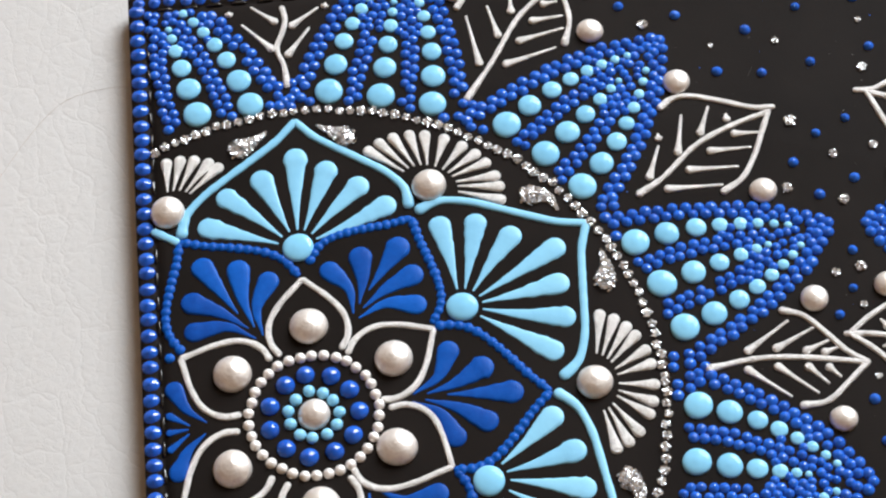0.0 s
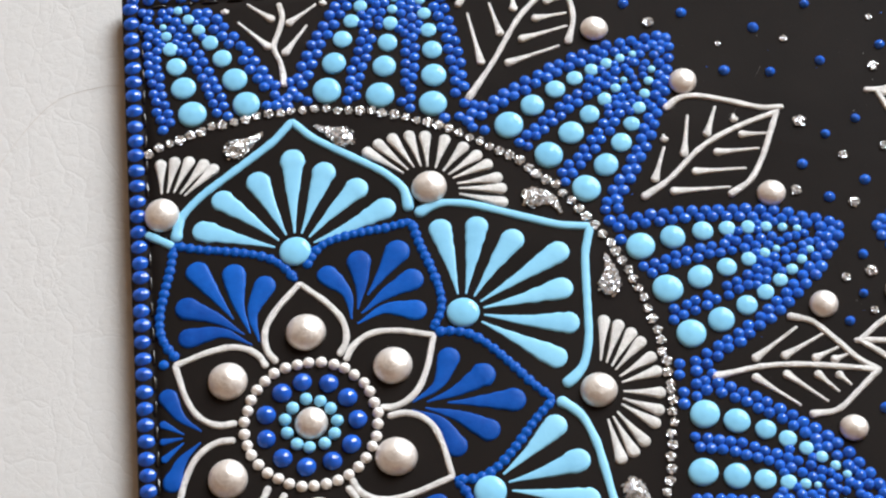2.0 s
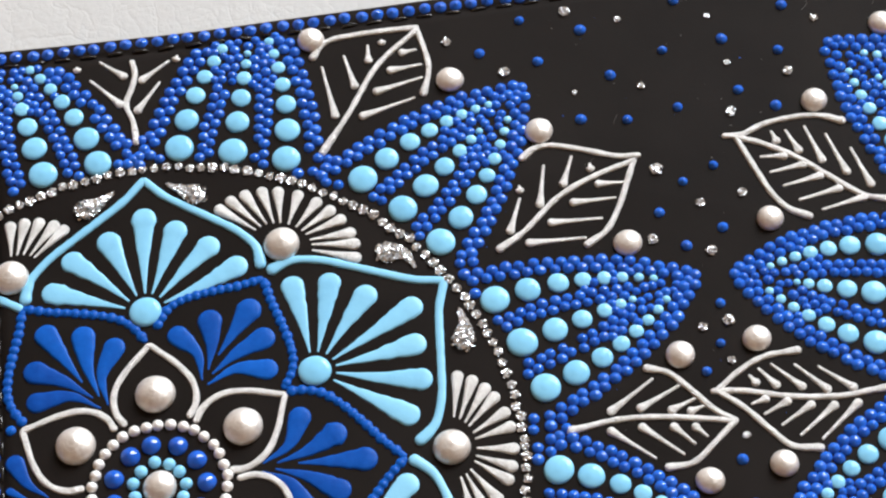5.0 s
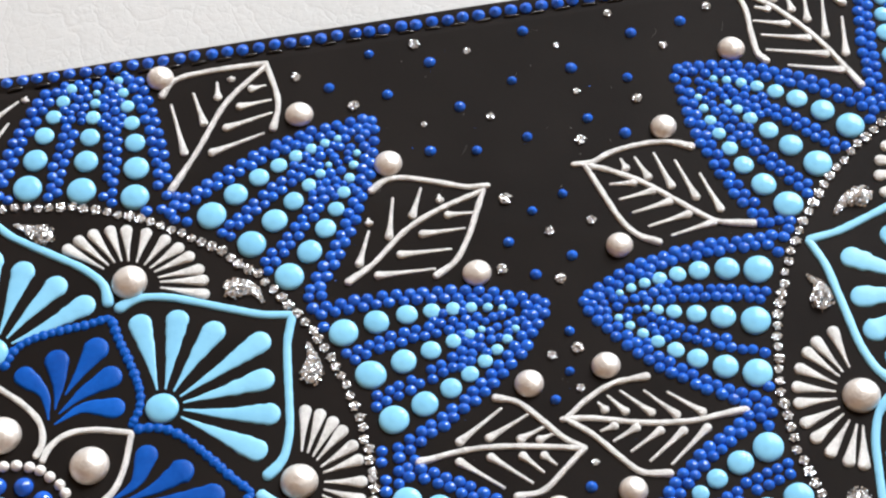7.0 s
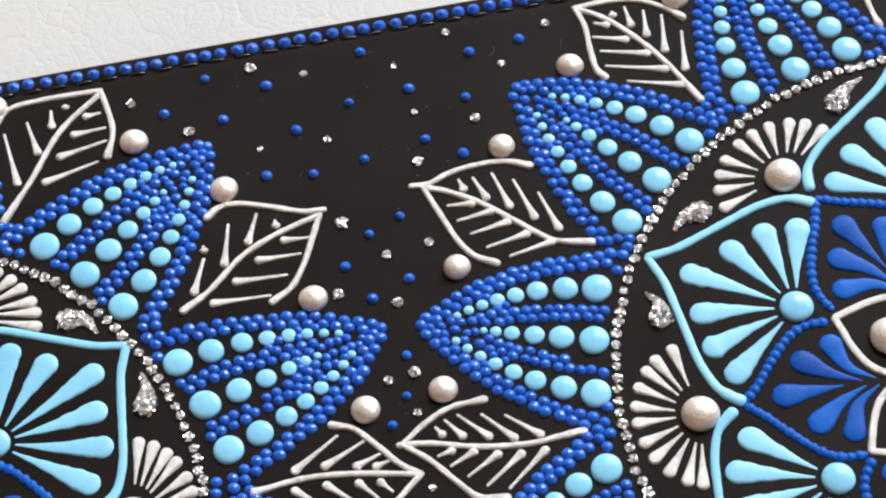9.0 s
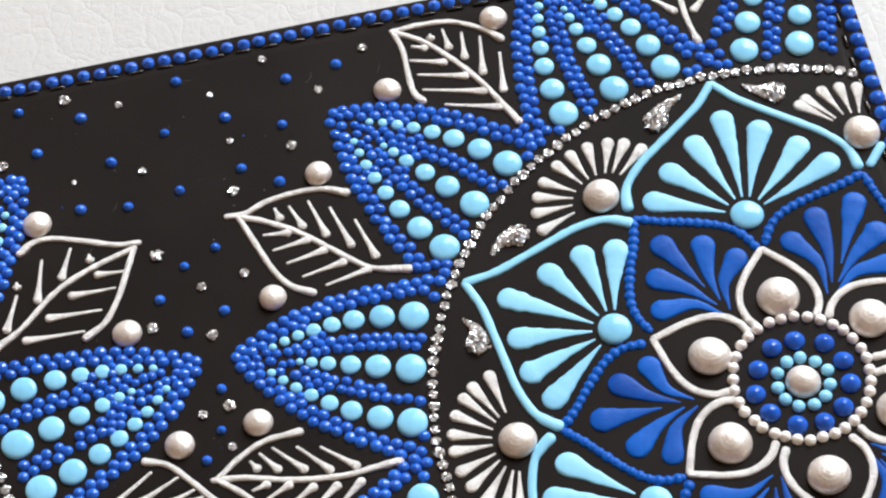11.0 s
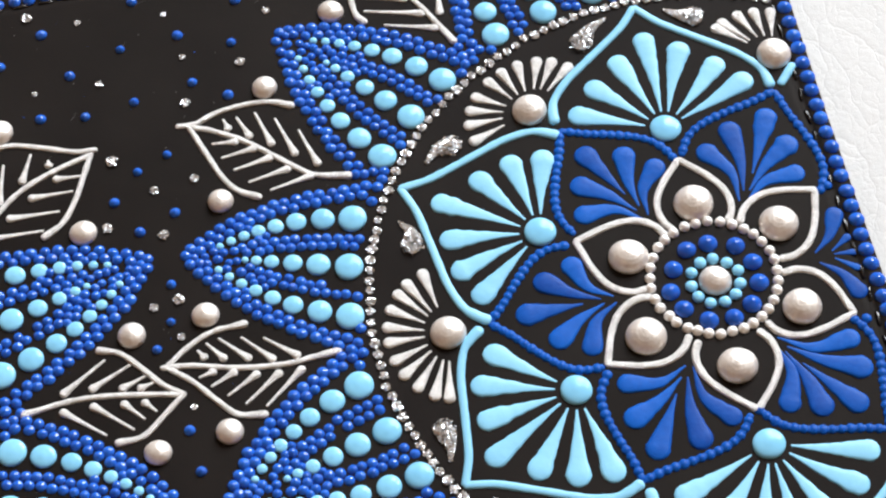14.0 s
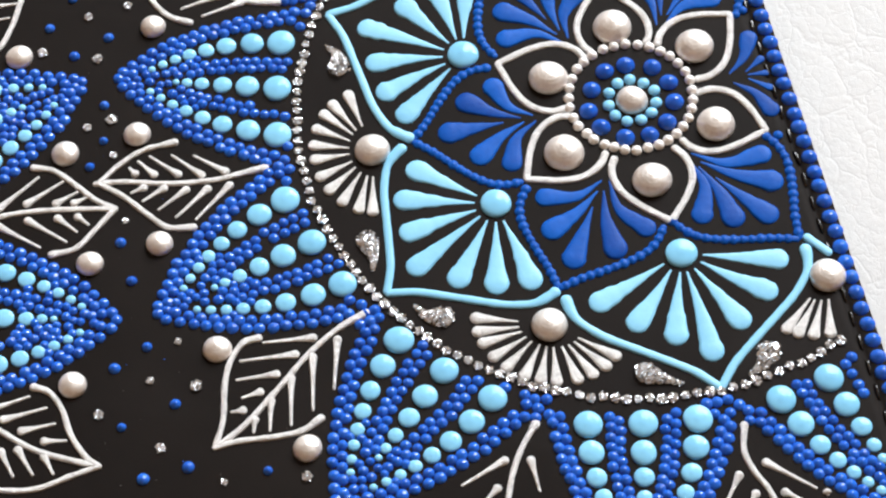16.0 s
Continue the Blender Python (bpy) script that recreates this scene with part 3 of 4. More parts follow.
def dotted_petal(man, angle):
    """A pointed petal of blue dots with three columns of light blue dots that grow towards the ring."""
    place = drawn(man, angle, PETAL_FIT, 60.0)
    if not inside(*place((60, 0)), 0):
        return
    firsts = [p for p in (place((74.9, 0.1)), place((49.2, 12.5)), place((49.2, -12.5))) if inside(*p, 3.4)]
    if not firsts:
        return
    x0, y0 = firsts[0]
    free(x0, y0, 1.2)
    first = mesh_from("dotted_petal", [((x0 + v.co.x * 0.8) * MM, (y0 + v.co.y * 0.8) * MM, (TOP + v.co.z * 0.5) * MM) for v in DOT.vertices],
                      [tuple(f.vertices) for f in DOT.polygons], BLUE)
    base = part("dotted_petal", first, cover, "petal of royal blue and light blue paint dots")
    for side in (1, 0, -1):
        for a, c, r in (SIDE_COLUMN if side else MID_COLUMN):
            x, y = place((a, c * side if side else 0.0))
            if inside(x, y, 2.6 + r * 0.6) and free(x, y, r * 1.02):
                taken[(int(x // 3), int(y // 3))][-1] = (x, y, r * 0.86 + 0.42)
                dab("light_blue_dot", BIGDOT, x, y, r * man.k * rnd.uniform(0.97, 1.03), max(0.40, r * 0.36), base)
    rows = []
    for side in (1, -1):
        outer = spaced([(a, c * side) for a, c in PETAL_EDGE], 1.82, 0.0 if side > 0 else 1.82)
        rows += [(outer, 0.80), (nested(outer, 1.18 * side), 0.78)]
    for side in (1, -1):
        mid = spaced([(a, (c + 0.62 * (1 - max(0, a - 60) / 22)) * side) for a, c in GAP_LINE], 1.62, 0.1)
        rows += [(mid, 0.72), (nested(mid, -1.2 * side), 0.72)]
    fill = [(rnd.uniform(61.0, 74.2), rnd.uniform(-5.0, 5.0)) for _ in range(1500)]
    for pts, r in rows:
        for p in pts:
            x, y = place((p[0] + rnd.gauss(0, 0.09), p[1] + rnd.gauss(0, 0.09)))
            if inside(x, y) and free(x, y, 1.12):
                dab("blue_dot", DOT, x, y, r * rnd.uniform(0.95, 1.08), r * rnd.uniform(0.58, 0.76), base)
    for p in ((49.0, 13.7), (48.3, 14.9), (50.6, 13.1), (49.0, -13.7), (48.3, -14.9), (50.6, -13.1)):
        x, y = place(p)
        if inside(x, y) and math.hypot(x - man.x, y - man.y) > 47.9 * man.k and free(x, y, 1.25):
            dab("blue_dot", DOT, x, y, rnd.uniform(0.72, 0.8), 0.5, base)
    for reach, turns in ((48.4, (11.7, 13.4, 15.0)), (49.9, (12.6, 14.3)), (51.4, (13.4,))):      # dots along the ring, from one petal to the next
        for turn in turns:
            for side in (1, -1):
                x, y = man.at(reach + rnd.gauss(0, 0.1), 0, angle + side * turn + rnd.gauss(0, 0.15))
                if inside(x, y) and free(x, y, 1.22):
                    dab("blue_dot", DOT, x, y, rnd.uniform(0.72, 0.82), 0.5, base)
    for p in fill:
        x, y = place(p)
        if abs(p[1]) < (75.2 - p[0]) * 0.62 and inside(x, y) and free(x, y, 0.98):
            dab("blue_dot", DOT, x, y, rnd.uniform(0.58, 0.72), 0.46, base)


def flower(man):
    """The heart of a mandala: pearl, dot rings, six white petals, six beaded petals, six light blue petals and six fans."""
    line = 0.49 if man is LEFT else 0.55
    heart = man if man is LEFT else Mandala(man.x, man.y - 0.7, man.k, man.m)
    for k in range(11):
        dab("light_blue_dot", BIGDOT, *heart.at(3.4 + rnd.gauss(0, 0.1), 0, 360 / 11 * k + rnd.gauss(0, 1.5)), 0.84, 0.62, cover)
    for k in range(11):
        dab("large_blue_dot", HEARTS[0], *heart.at(6.0 + rnd.gauss(0, 0.12), 0, 360 / 11 * k - 2 + rnd.gauss(0, 1.2)), 1.28, 0.95, cover, "large glossy royal blue paint dot")
    for k in range(34):
        dab("white_bead", BEAD, *man.at(8.7 + rnd.gauss(0, 0.06), -0.35 * math.cos(radians(360 / 34 * k)) if man is RIGHT else 0, 360 / 34 * k + 3 + rnd.gauss(0, 0.5)), 0.76, 0.68, cover)
    dab("pearl", PEARLDOME, *heart.at(0, 0, 0), 2.2, 1.7, cover, "round pearl-white paint dome")
    for k in range(6):
        a = (30 + 60 * k + 179) % 360 - 179
        place = drawn(man, a, WHITE_FIT, 14.0)
        half = [(9.6, 4.2), (11.0, 5.0), (13.0, 5.25), (15.2, 4.7), (17.6, 3.1), (19.4, 1.4), (20.7, 0.15)]
        lines = [([place((p, q * s)) for p, q in half], lambda u: line - 0.06 * u ** 0.5) for s in (1, -1)]
        petal = part("white_petal", stroke_mesh("white_petal", WHITE, lines, uneven=0.16), cover, "pointed petal outline in pearl white paint")
        dab("pearl", PEARLDOME, *(man.at(*PEARL_AT[man, a], a) if (man, a) in PEARL_AT else place((13.0, 0))), 2.68, 2.0, petal, "round pearl-white paint dome")

        a = (60 * k + 179) % 360 - 179
        place = drawn(man, a, BEAD_FIT, 22.0)
        beads = [(18.2, 10.6), (20.0, 10.6), (21.6, 10.2), (23.1, 9.3), (24.9, 7.6), (27.1, 5.0), (28.9, 2.7), (31.2, 0.3)]
        verts, faces = [], []
        for s in (1, -1):
            ridge = [p for p in (place((q, c * s)) for q, c in beads) if inside(*p, 3.0)]
            if len(ridge) > 2:
                stroke(verts, faces, ridge, lambda u: 0.5, rise=0.4, uneven=0.2)
            for p in spaced([(q, c * s) for q, c in beads], 1.24, 0.1 if s > 0 else 0.6):
                x, y = place(p)
                if inside(x, y, 2.9):
                    r = rnd.uniform(0.62, 0.76)
                    n = len(verts)
                    verts += [((x + v.co.x * r) * MM, (y + v.co.y * r) * MM, (TOP + v.co.z * 0.36) * MM) for v in DOT.vertices]
                    faces += [tuple(n + i for i in f.vertices) for f in DOT.polygons]
        petal = part("beaded_petal", mesh_from("beaded_petal", verts, faces, BLUE_FLAT), cover, "petal edged with merged royal blue paint beads")
        drops = [((18.2, 0.3), (26.4, 0.2), 1.7, 0.0), ((15.6, 0.6), (23.0, 4.0), 1.68, -0.05), ((15.3, -0.3), (22.7, -3.8), 1.68, 0.05),
                 ((13.8, 0.7), (18.9, 6.7), 1.52, -0.15), ((13.6, -0.5), (18.5, -5.9), 1.52, 0.15)]
        if a == 180:      # the petal cut short by the edge
            drops = [((14.6, 1.0), (18.4, 6.2), 1.3, -0.10), ((14.4, -0.7), (18.4, -5.8), 1.3, 0.10), ((16.8, 0.8), (19.2, 2.7), 0.55, 0.0),
                     ((16.9, 0.1), (19.3, 0.3), 0.5, 0.0), ((16.7, -0.5), (19.2, -2.1), 0.55, 0.0)]
        heads = BEAD_DROPS.get((man, a))
        order = (2, 1, 3, 0, 4)
        for j, (tail, head, r, sag) in enumerate(drops):
            end = man.at(*heads[order[j]], a) if heads else place(head)
            p = bent(place(tail), end, sag * man.m)
            if inside(*p[-1], 2.2):
                me = stroke_mesh("teardrop", BLUE_FLAT, [(p, lambda u: 0.14 + (r - 0.14) * u ** 1.2)], rise=0.17, flat=0.5, uneven=0.14)
                part("teardrop", me, petal)

        a = (30 + 60 * k + 179) % 360 - 179
        place = drawn(man, a, SKY_FIT, 35.0)
        edge = [(29.8, 15.7), (31.3, 15.5), (33.0, 14.8), (35.4, 12.5), (37.5, 9.6), (39.7, 6.4), (42.2, 2.9), (43.9, 1.2), (45.0, 0.2)]
        lines = []
        for s in (1, -1):
            pts = [place((p, q * s)) for p, q in edge]
            pts = [p for p in pts if inside(*p, 2.6)]
            if len(pts) > 2:
                lines.append((pts, lambda u: 0.58 + 0.25 * max(0.0, 1 - u * 7)))
        if (man, a) in STUBS:
            lines.append((list(STUBS[man, a]), lambda u: 0.6))
        petal = part("light_blue_petal", stroke_mesh("light_blue_petal", CYAN_FLAT, lines, rise=0.5, flat=0.65, uneven=0.14), cover, "pointed petal outline in light blue paint")
        heads = SKY_DROPS.get((man, a))
        x, y = man.at(*heads[0], a) if heads else place((25.8, 0))
        if inside(x, y, 4.0):
            dab("light_blue_dot", BIGDOT, x, y, 2.15, 0.75, petal)
        order = (4, 3, 5, 2, 6, 1, 7)
        for j, (tail, head) in enumerate((((28.6, 0.0), (39.3, 0.0)), ((28.3, 1.5), (36.9, 4.8)), ((28.3, -1.5), (36.9, -4.8)), ((27.5, 2.4), (34.1, 9.1)), ((27.5, -2.4), (34.1, -9.1)),
                           ((26.5, 3.1), (30.0, 12.1)), ((26.5, -3.1), (30.0, -12.1)))):
            end = man.at(*heads[order[j]], a) if heads else place(head)
            start = Vector((x, y)) + (Vector(end) - Vector((x, y))).normalized() * 2.95 if heads else place(tail)
            p = bent(start, end, rnd.uniform(-0.02, 0.02))
            if inside(*p[-1], 3.6):
                part("teardrop", stroke_mesh("teardrop", CYAN_FLAT, [(p, lambda u: 0.17 + 1.5 * u ** 1.25)], rise=0.17, flat=0.5, uneven=0.16), petal)
        g = GLITTER_AT.get((man, a), (41.7, 8.2, 44.3, 4.1, 41.7, -8.2, 44.3, -4.1))
        glitter_drop(man.at(*g[2:4], a), man.at(*g[0:2], a), 1.6)
        glitter_drop(man.at(*g[6:8], a), man.at(*g[4:6], a), 1.6)

        a = 60 * k
        a = (a + 179) % 360 - 179
        mid, off, reach, spread, count = FANS.get((man, a), (37.5, 0.3, 7.8, 10.0, 12))
        x, y = man.at(mid, off, a)
        if not inside(x, y, 1.0):
            continue
        fan = part("pearl_fan", PEARLDOME, cover, "fan of pearl white teardrops round a pearl dome")
        fan.matrix_basis = Matrix.LocRotScale((x * MM, y * MM, TOP * MM), Euler((0, 0, 1.0 * k)), (2.42 * MM, 2.42 * MM, 1.8 * MM))
        for j in range(count):
            b = radians(-77 + 154 * j / (count - 1) + rnd.gauss(0, 1.2))
            tail = (mid + 3.3 * math.cos(b), off + 4.4 * math.sin(b))
            head = (mid + reach * math.cos(b), off + spread * math.sin(b))
            p = [man.at(*q, a) for q in (tail, head)]
            if inside(*p[1], 2.9) and inside(*p[0], 2.5):
                me = stroke_mesh("fan_teardrop", WHITE, [(p, lambda u: 0.17 + 0.68 * u ** 1.5)], rise=0.5)
                d = part("fan_teardrop", me, fan)
                d.matrix_parent_inverse = fan.matrix_basis.inverted()


def glitter_drop(tail, head, r):
    """A comma of thick silver glitter."""
    if not inside(*head, 3.4):
        return
    rg = random.Random(int(head[0] * 31 + head[1] * 17))
    verts, faces = [], []
    way = bent(tail, head, rg.uniform(-0.25, 0.25))
    stroke(verts, faces, way, lambda u: 0.15 + (r - 0.55) * u ** 1.4, rise=0.25, around=5, uneven=0.5)
    pts = smooth_line(way, 0.25)
    for i, p in enumerate(pts):
        u = i / (len(pts) - 1)
        w = 0.25 + (r - 0.25) * u ** 1.4
        for _ in range(int(8 + 70 * u)):
            a, q = rg.uniform(0, 6.3), math.sqrt(rg.random())
            x, y = p.x + w * q * math.cos(a), p.y + w * q * math.sin(a)
            if not inside(x, y, 3.0):
                continue
            flake(verts, faces, (x * MM, y * MM, (TOP + 0.1 + 0.55 * w * (1 - q * q)) * MM), rg.uniform(0.09, 0.18) * MM, rg)
    part("glitter_drop", mesh_from("glitter_drop", verts, faces, SILVER, False), cover, "drop of thick silver glitter")


def glitter_dot(x, y, r):
    dab("glitter_dot", GLITTER[rnd.randrange(7)], x, y, r, r * 0.8, cover)


def ring(man):
    """The ring of silver glitter dots round the flower."""
    a = 0.0
    while a < 360:
        x, y = man.at(46.75 + rnd.gauss(0, 0.12), 0, a)
        if inside(x, y, 3.0):
            glitter_dot(x, y, rnd.uniform(0.6, 0.76))
        a += rnd.uniform(1.8, 2.1)


def leaf(strokes, veins, flip=False):
    """A leaf drawn in pearl white: its rib and two edges in one piece, with each vein beside them."""
    def f(p):
        return (p[0], -p[1]) if flip else p
    lines = [([f(p) for p in s], lambda u: 0.41 + 0.17 * max(0.0, 1 - u * 6)) for s in strokes]
    ob = part("leaf", stroke_mesh("leaf", WHITE, lines, rise=0.75, uneven=0.22), cover, "leaf drawn in raised pearl white paint lines")
    for hx, hy, tx, ty in veins:
        me = stroke_mesh("vein", WHITE, [([f((tx, ty)), f((hx, hy))], lambda u: 0.21 + 0.12 * u + 0.29 * u ** 4)])
        part("vein", me, ob)


flower(LEFT)
flower(RIGHT)
ring(LEFT)
ring(RIGHT)
for man in (LEFT, RIGHT):
    for k in range(12):
        dotted_petal(man, 15 + 30 * k if k < 6 else 30 * k - 345)

leaf([[(-47.3, 45.5), (-43.2, 51.1), (-38.6, 58.1), (-32.6, 63.1)], [(-47.3, 60.8), (-45.3, 63.0), (-40.5, 63.6), (-32.6, 63.5)], [(-32.7, 52.8), (-31.7, 55.9), (-31.7, 58.7), (-32.6, 63.4)]],
     [(-45.1, 51.1, -46.2, 59.0), (-42.0, 55.4, -43.0, 60.3), (-39.7, 59.2, -39.6, 61.5), (-37.6, 61.9, -37.6, 62.1), (-34.9, 59.7, -33.1, 59.9), (-36.8, 57.1, -32.6, 57.4), (-39.0, 54.0, -32.7, 55.3), (-41.3, 50.4, -34.1, 52.2)])
leaf([[(-25.3, 27.3), (-21.7, 29.5), (-16.8, 33.8), (-11.7, 36.3), (-5.9, 38.0)], [(-20.6, 40.6), (-18.8, 41.8), (-16.4, 41.9), (-12.6, 40.7), (-8.1, 39.0), (-5.2, 38.7)], [(-13.7, 26.3), (-10.9, 28.1), (-8.8, 31.4), (-7.3, 34.8), (-5.9, 38.0)]],
     [(-11.8, 37.7, -11.8, 38.3), (-15.7, 35.9, -14.1, 39.8), (-19.2, 33.2, -18.0, 38.9), (-23.6, 29.8, -21.8, 34.4), (-21.6, 35.8, -21.6, 36.3), (-11.0, 35.1, -7.7, 34.9), (-14.7, 32.8, -9.2, 32.7), (-18.0, 30.2, -11.4, 29.9), (-21.3, 27.6, -13.9, 27.3)])
leaf([[(-19.6, 0.0), (-13.3, 0.7), (-7.3, 0.2), (1.3, -1.5)], [(-8.7, 7.3), (-6.0, 6.2), (-3.2, 3.0), (-1.2, 0.5), (1.3, -1.5)], [(-8.0, -6.7), (-4.7, -6.4), (-1.5, -3.9), (1.3, -1.5)]],
     [(-14.1, 2.0, -8.3, 5.7), (-10.3, 1.9, -5.1, 4.3), (-6.4, 1.1, -3.4, 2.2), (-4.0, 0.6, -2.3, 1.1), (-14.5, -0.8, -9.5, -5.2), (-10.5, -0.8, -5.9, -5.1), (-6.5, -1.3, -4.3, -3.9), (-3.8, -1.7, -2.6, -3.1)])
leaf([[(22.2, 0.4), (18.9, 0.2), (14.8, -0.0), (8.9, 0.8), (3.1, 2.4), (-0.8, 2.9)], [(10.7, 7.1), (6.3, 6.8), (2.8, 5.2), (0.0, 3.2)], [(11.2, -6.7), (7.8, -5.9), (5.4, -3.3), (2.8, 0.0), (0.1, 2.5)]],
     [(4.7, 3.4, 4.1, 4.4), (7.2, 2.7, 5.4, 5.2), (10.4, 2.0, 7.1, 5.6), (13.5, 1.2, 10.1, 5.1), (16.8, 1.0, 13.0, 4.4), (5.5, 0.9, 3.8, 0.5), (8.2, 0.2, 5.2, -1.1), (11.1, -0.7, 7.1, -2.9), (14.0, -1.2, 9.2, -4.6), (17.0, -1.3, 11.8, -5.5)])
leaf([[(28.5, 26.8), (23.7, 28.1), (19.7, 31.5), (15.7, 35.2), (11.5, 38.0), (8.2, 39.5)], [(22.6, 39.9), (19.5, 41.2), (15.6, 41.4), (12.0, 40.9), (9.1, 39.8), (6.7, 39.9)], [(15.7, 26.2), (13.3, 27.7), (11.5, 30.2), (9.9, 34.4), (8.2, 39.3)]],
     [(13.4, 38.2, 13.0, 39.6), (16.1, 36.3, 14.9, 39.5), (18.9, 34.4, 17.5, 39.7), (21.8, 32.1, 20.1, 38.1), (24.6, 29.8, 23.0, 35.5), (14.0, 35.7, 11.0, 36.0), (16.3, 34.0, 11.9, 33.5), (18.2, 32.0, 13.3, 31.2), (20.3, 29.7, 15.0, 28.8), (23.3, 27.9, 17.7, 26.9)])
leaf([[(46.9, 45.5), (45.6, 48.2), (43.4, 52.6), (40.6, 56.8), (36.9, 61.0), (33.2, 63.5)], [(47.3, 59.0), (46.3, 60.1), (44.3, 61.7), (41.0, 63.3), (36.9, 63.7), (33.2, 63.5)], [(35.1, 51.6), (34.2, 53.1), (34.0, 56.4), (34.0, 60.3), (33.2, 63.5)]],
     [(38.1, 61.4, 38.1, 61.8), (40.2, 59.3, 39.9, 62.2), (42.0, 57.3, 42.3, 61.1), (43.9, 54.3, 44.6, 59.9), (46.0, 50.9, 46.7, 56.7), (36.9, 59.9, 35.4, 60.5), (39.0, 57.0, 34.8, 58.3), (41.4, 54.2, 35.4, 55.8), (43.3, 51.2, 35.6, 53.3), (44.8, 48.3, 38.0, 50.3)])
leaf([[(31.5, -24.5), (27.3, -26.1), (23.1, -28.8), (18.8, -32.5), (13.4, -37.0), (9.6, -39.2)], [(17.0, -25.1), (14.9, -25.4), (12.9, -27.6), (11.6, -30.9), (10.6, -35.8), (9.0, -39.4)], [(23.0, -38.3), (20.3, -39.5), (16.6, -39.6), (12.1, -39.2), (9.0, -39.4)]],
     [(24.0, -26.6, 17.6, -25.9), (21.3, -28.5, 14.2, -27.9), (18.4, -30.8, 13.3, -30.5), (15.9, -32.9, 13.6, -33.2), (13.3, -35.0, 11.9, -34.9), (14.6, -36.7, 14.2, -38.3), (17.1, -34.5, 16.3, -38.5), (20.2, -31.8, 19.1, -38.3), (23.5, -29.4, 22.2, -36.9), (27.1, -27.6, 25.4, -34.5)])
leaf([[(-22.3, -26.0), (-17.8, -31.1), (-13.7, -34.8), (-9.4, -37.2), (-6.0, -38.8)], [(-12.8, -25.8), (-10.9, -27.0), (-9.6, -29.8), (-9.0, -33.5), (-7.6, -36.9), (-6.0, -38.8)], [(-21.3, -37.9), (-18.8, -39.4), (-14.3, -40.2), (-9.7, -39.4), (-6.0, -38.8)]],
     [(-18.8, -27.8, -13.6, -27.0), (-17.2, -29.6, -11.6, -29.1), (-15.1, -31.7, -10.8, -31.6), (-12.4, -33.8, -9.7, -34.3), (-18.1, -34.1, -17.0, -37.8), (-15.9, -34.3, -14.5, -38.1), (-12.7, -36.0, -11.9, -38.5)])
leaf([[(-72.5, 51.0), (-72.8, 54.3), (-73.6, 57.1), (-72.7, 59.6), (-72.1, 61.8), (-72.4, 63.9)]],
     [(-73.7, 61.8, -76.8, 64.5), (-74.4, 57.3, -78.3, 61.7), (-71.1, 60.8, -67.3, 63.3), (-72.0, 56.0, -68.8, 60.0), (-80.1, 63.9, -80.1, 64.1), (-66.2, 63.6, -66.1, 63.9)])
leaf([[(73.0, 52.3), (72.4, 56.2), (72.4, 60.0), (72.5, 62.2)]],
     [(71.0, 57.9, 66.4, 63.1), (73.8, 57.5, 77.6, 61.0), (71.1, 62.0, 68.7, 65.3)])
leaf([[(75.7, -51.0), (74.8, -54.4), (75.3, -57.3), (76.4, -59.9), (76.8, -61.7)]],
     [(77.1, -56.6, 82.3, -61.3), (73.3, -57.6, 71.1, -60.5), (83.5, -62.3, 83.5, -62.5), (74.7, -60.5, 73.6, -61.6), (78.4, -61.1, 80.2, -62.5)])
leaf([[(49.8, -45.0), (47.3, -48.0), (45.5, -51.1), (44.2, -54.3)]],
     [(44.8, -49.2, 38.9, -51.4), (48.1, -49.9, 48.3, -54.2), (43.1, -52.8, 40.9, -54.5)])
leaf([[(-47.3, 45.5), (-43.2, 51.1), (-38.6, 58.1), (-32.6, 63.1)], [(-47.3, 60.8), (-45.3, 63.0), (-40.5, 63.6), (-32.6, 63.5)], [(-32.7, 52.8), (-31.7, 55.9), (-31.7, 58.7), (-32.6, 63.4)]],
     [(-45.1, 51.1, -46.2, 59.0), (-42.0, 55.4, -43.0, 60.3), (-39.7, 59.2, -39.6, 61.5), (-37.6, 61.9, -37.6, 62.1), (-34.9, 59.7, -33.1, 59.9), (-36.8, 57.1, -32.6, 57.4), (-39.0, 54.0, -32.7, 55.3), (-41.3, 50.4, -34.1, 52.2)], flip=True)
leaf([[(-72.5, 51.0), (-72.8, 54.3), (-73.6, 57.1), (-72.7, 59.6), (-72.1, 61.8), (-72.4, 63.9)]],
     [(-73.7, 61.8, -76.8, 64.5), (-74.4, 57.3, -78.3, 61.7), (-71.1, 60.8, -67.3, 63.3), (-72.0, 56.0, -68.8, 60.0), (-80.1, 63.9, -80.1, 64.1), (-66.2, 63.6, -66.1, 63.9)], flip=True)

# loose dots between the mandalas
for x, y in [(-18.3, 62.4), (-10.2, 59.6), (-24.4, 57.9), (-16.6, 55.4), (-7.1, 51.7), (0.5, 54.6), (3.2, 62.4), (17.8, 59.4), (24.8, 60.1), (8.8, 55.2), (16.1, 52.3), (9.7, 46.8), (1.2, 45.3), (-12.0, 45.4), (-5.8, 44.4), (14.3, 43.6), (4.5, 35.7), (0.1, 33.8), (-3.7, 29.6), (4.2, 26.2), (-0.9, 24.2), (2.1, 15.2), (1.2, 9.5), (-1.2, 5.8), (1.3, -6.9), (1.9, -13.0), (2.5, -23.2), (-2.1, -25.4), (4.9, -32.2), (-2.4, -34.0), (-0.7, -41.8), (5.2, -41.4), (15.1, -44.1)]:
    dab("blue_dot", DOT, x, y, rnd.uniform(0.62, 0.86), 0.62, cover)
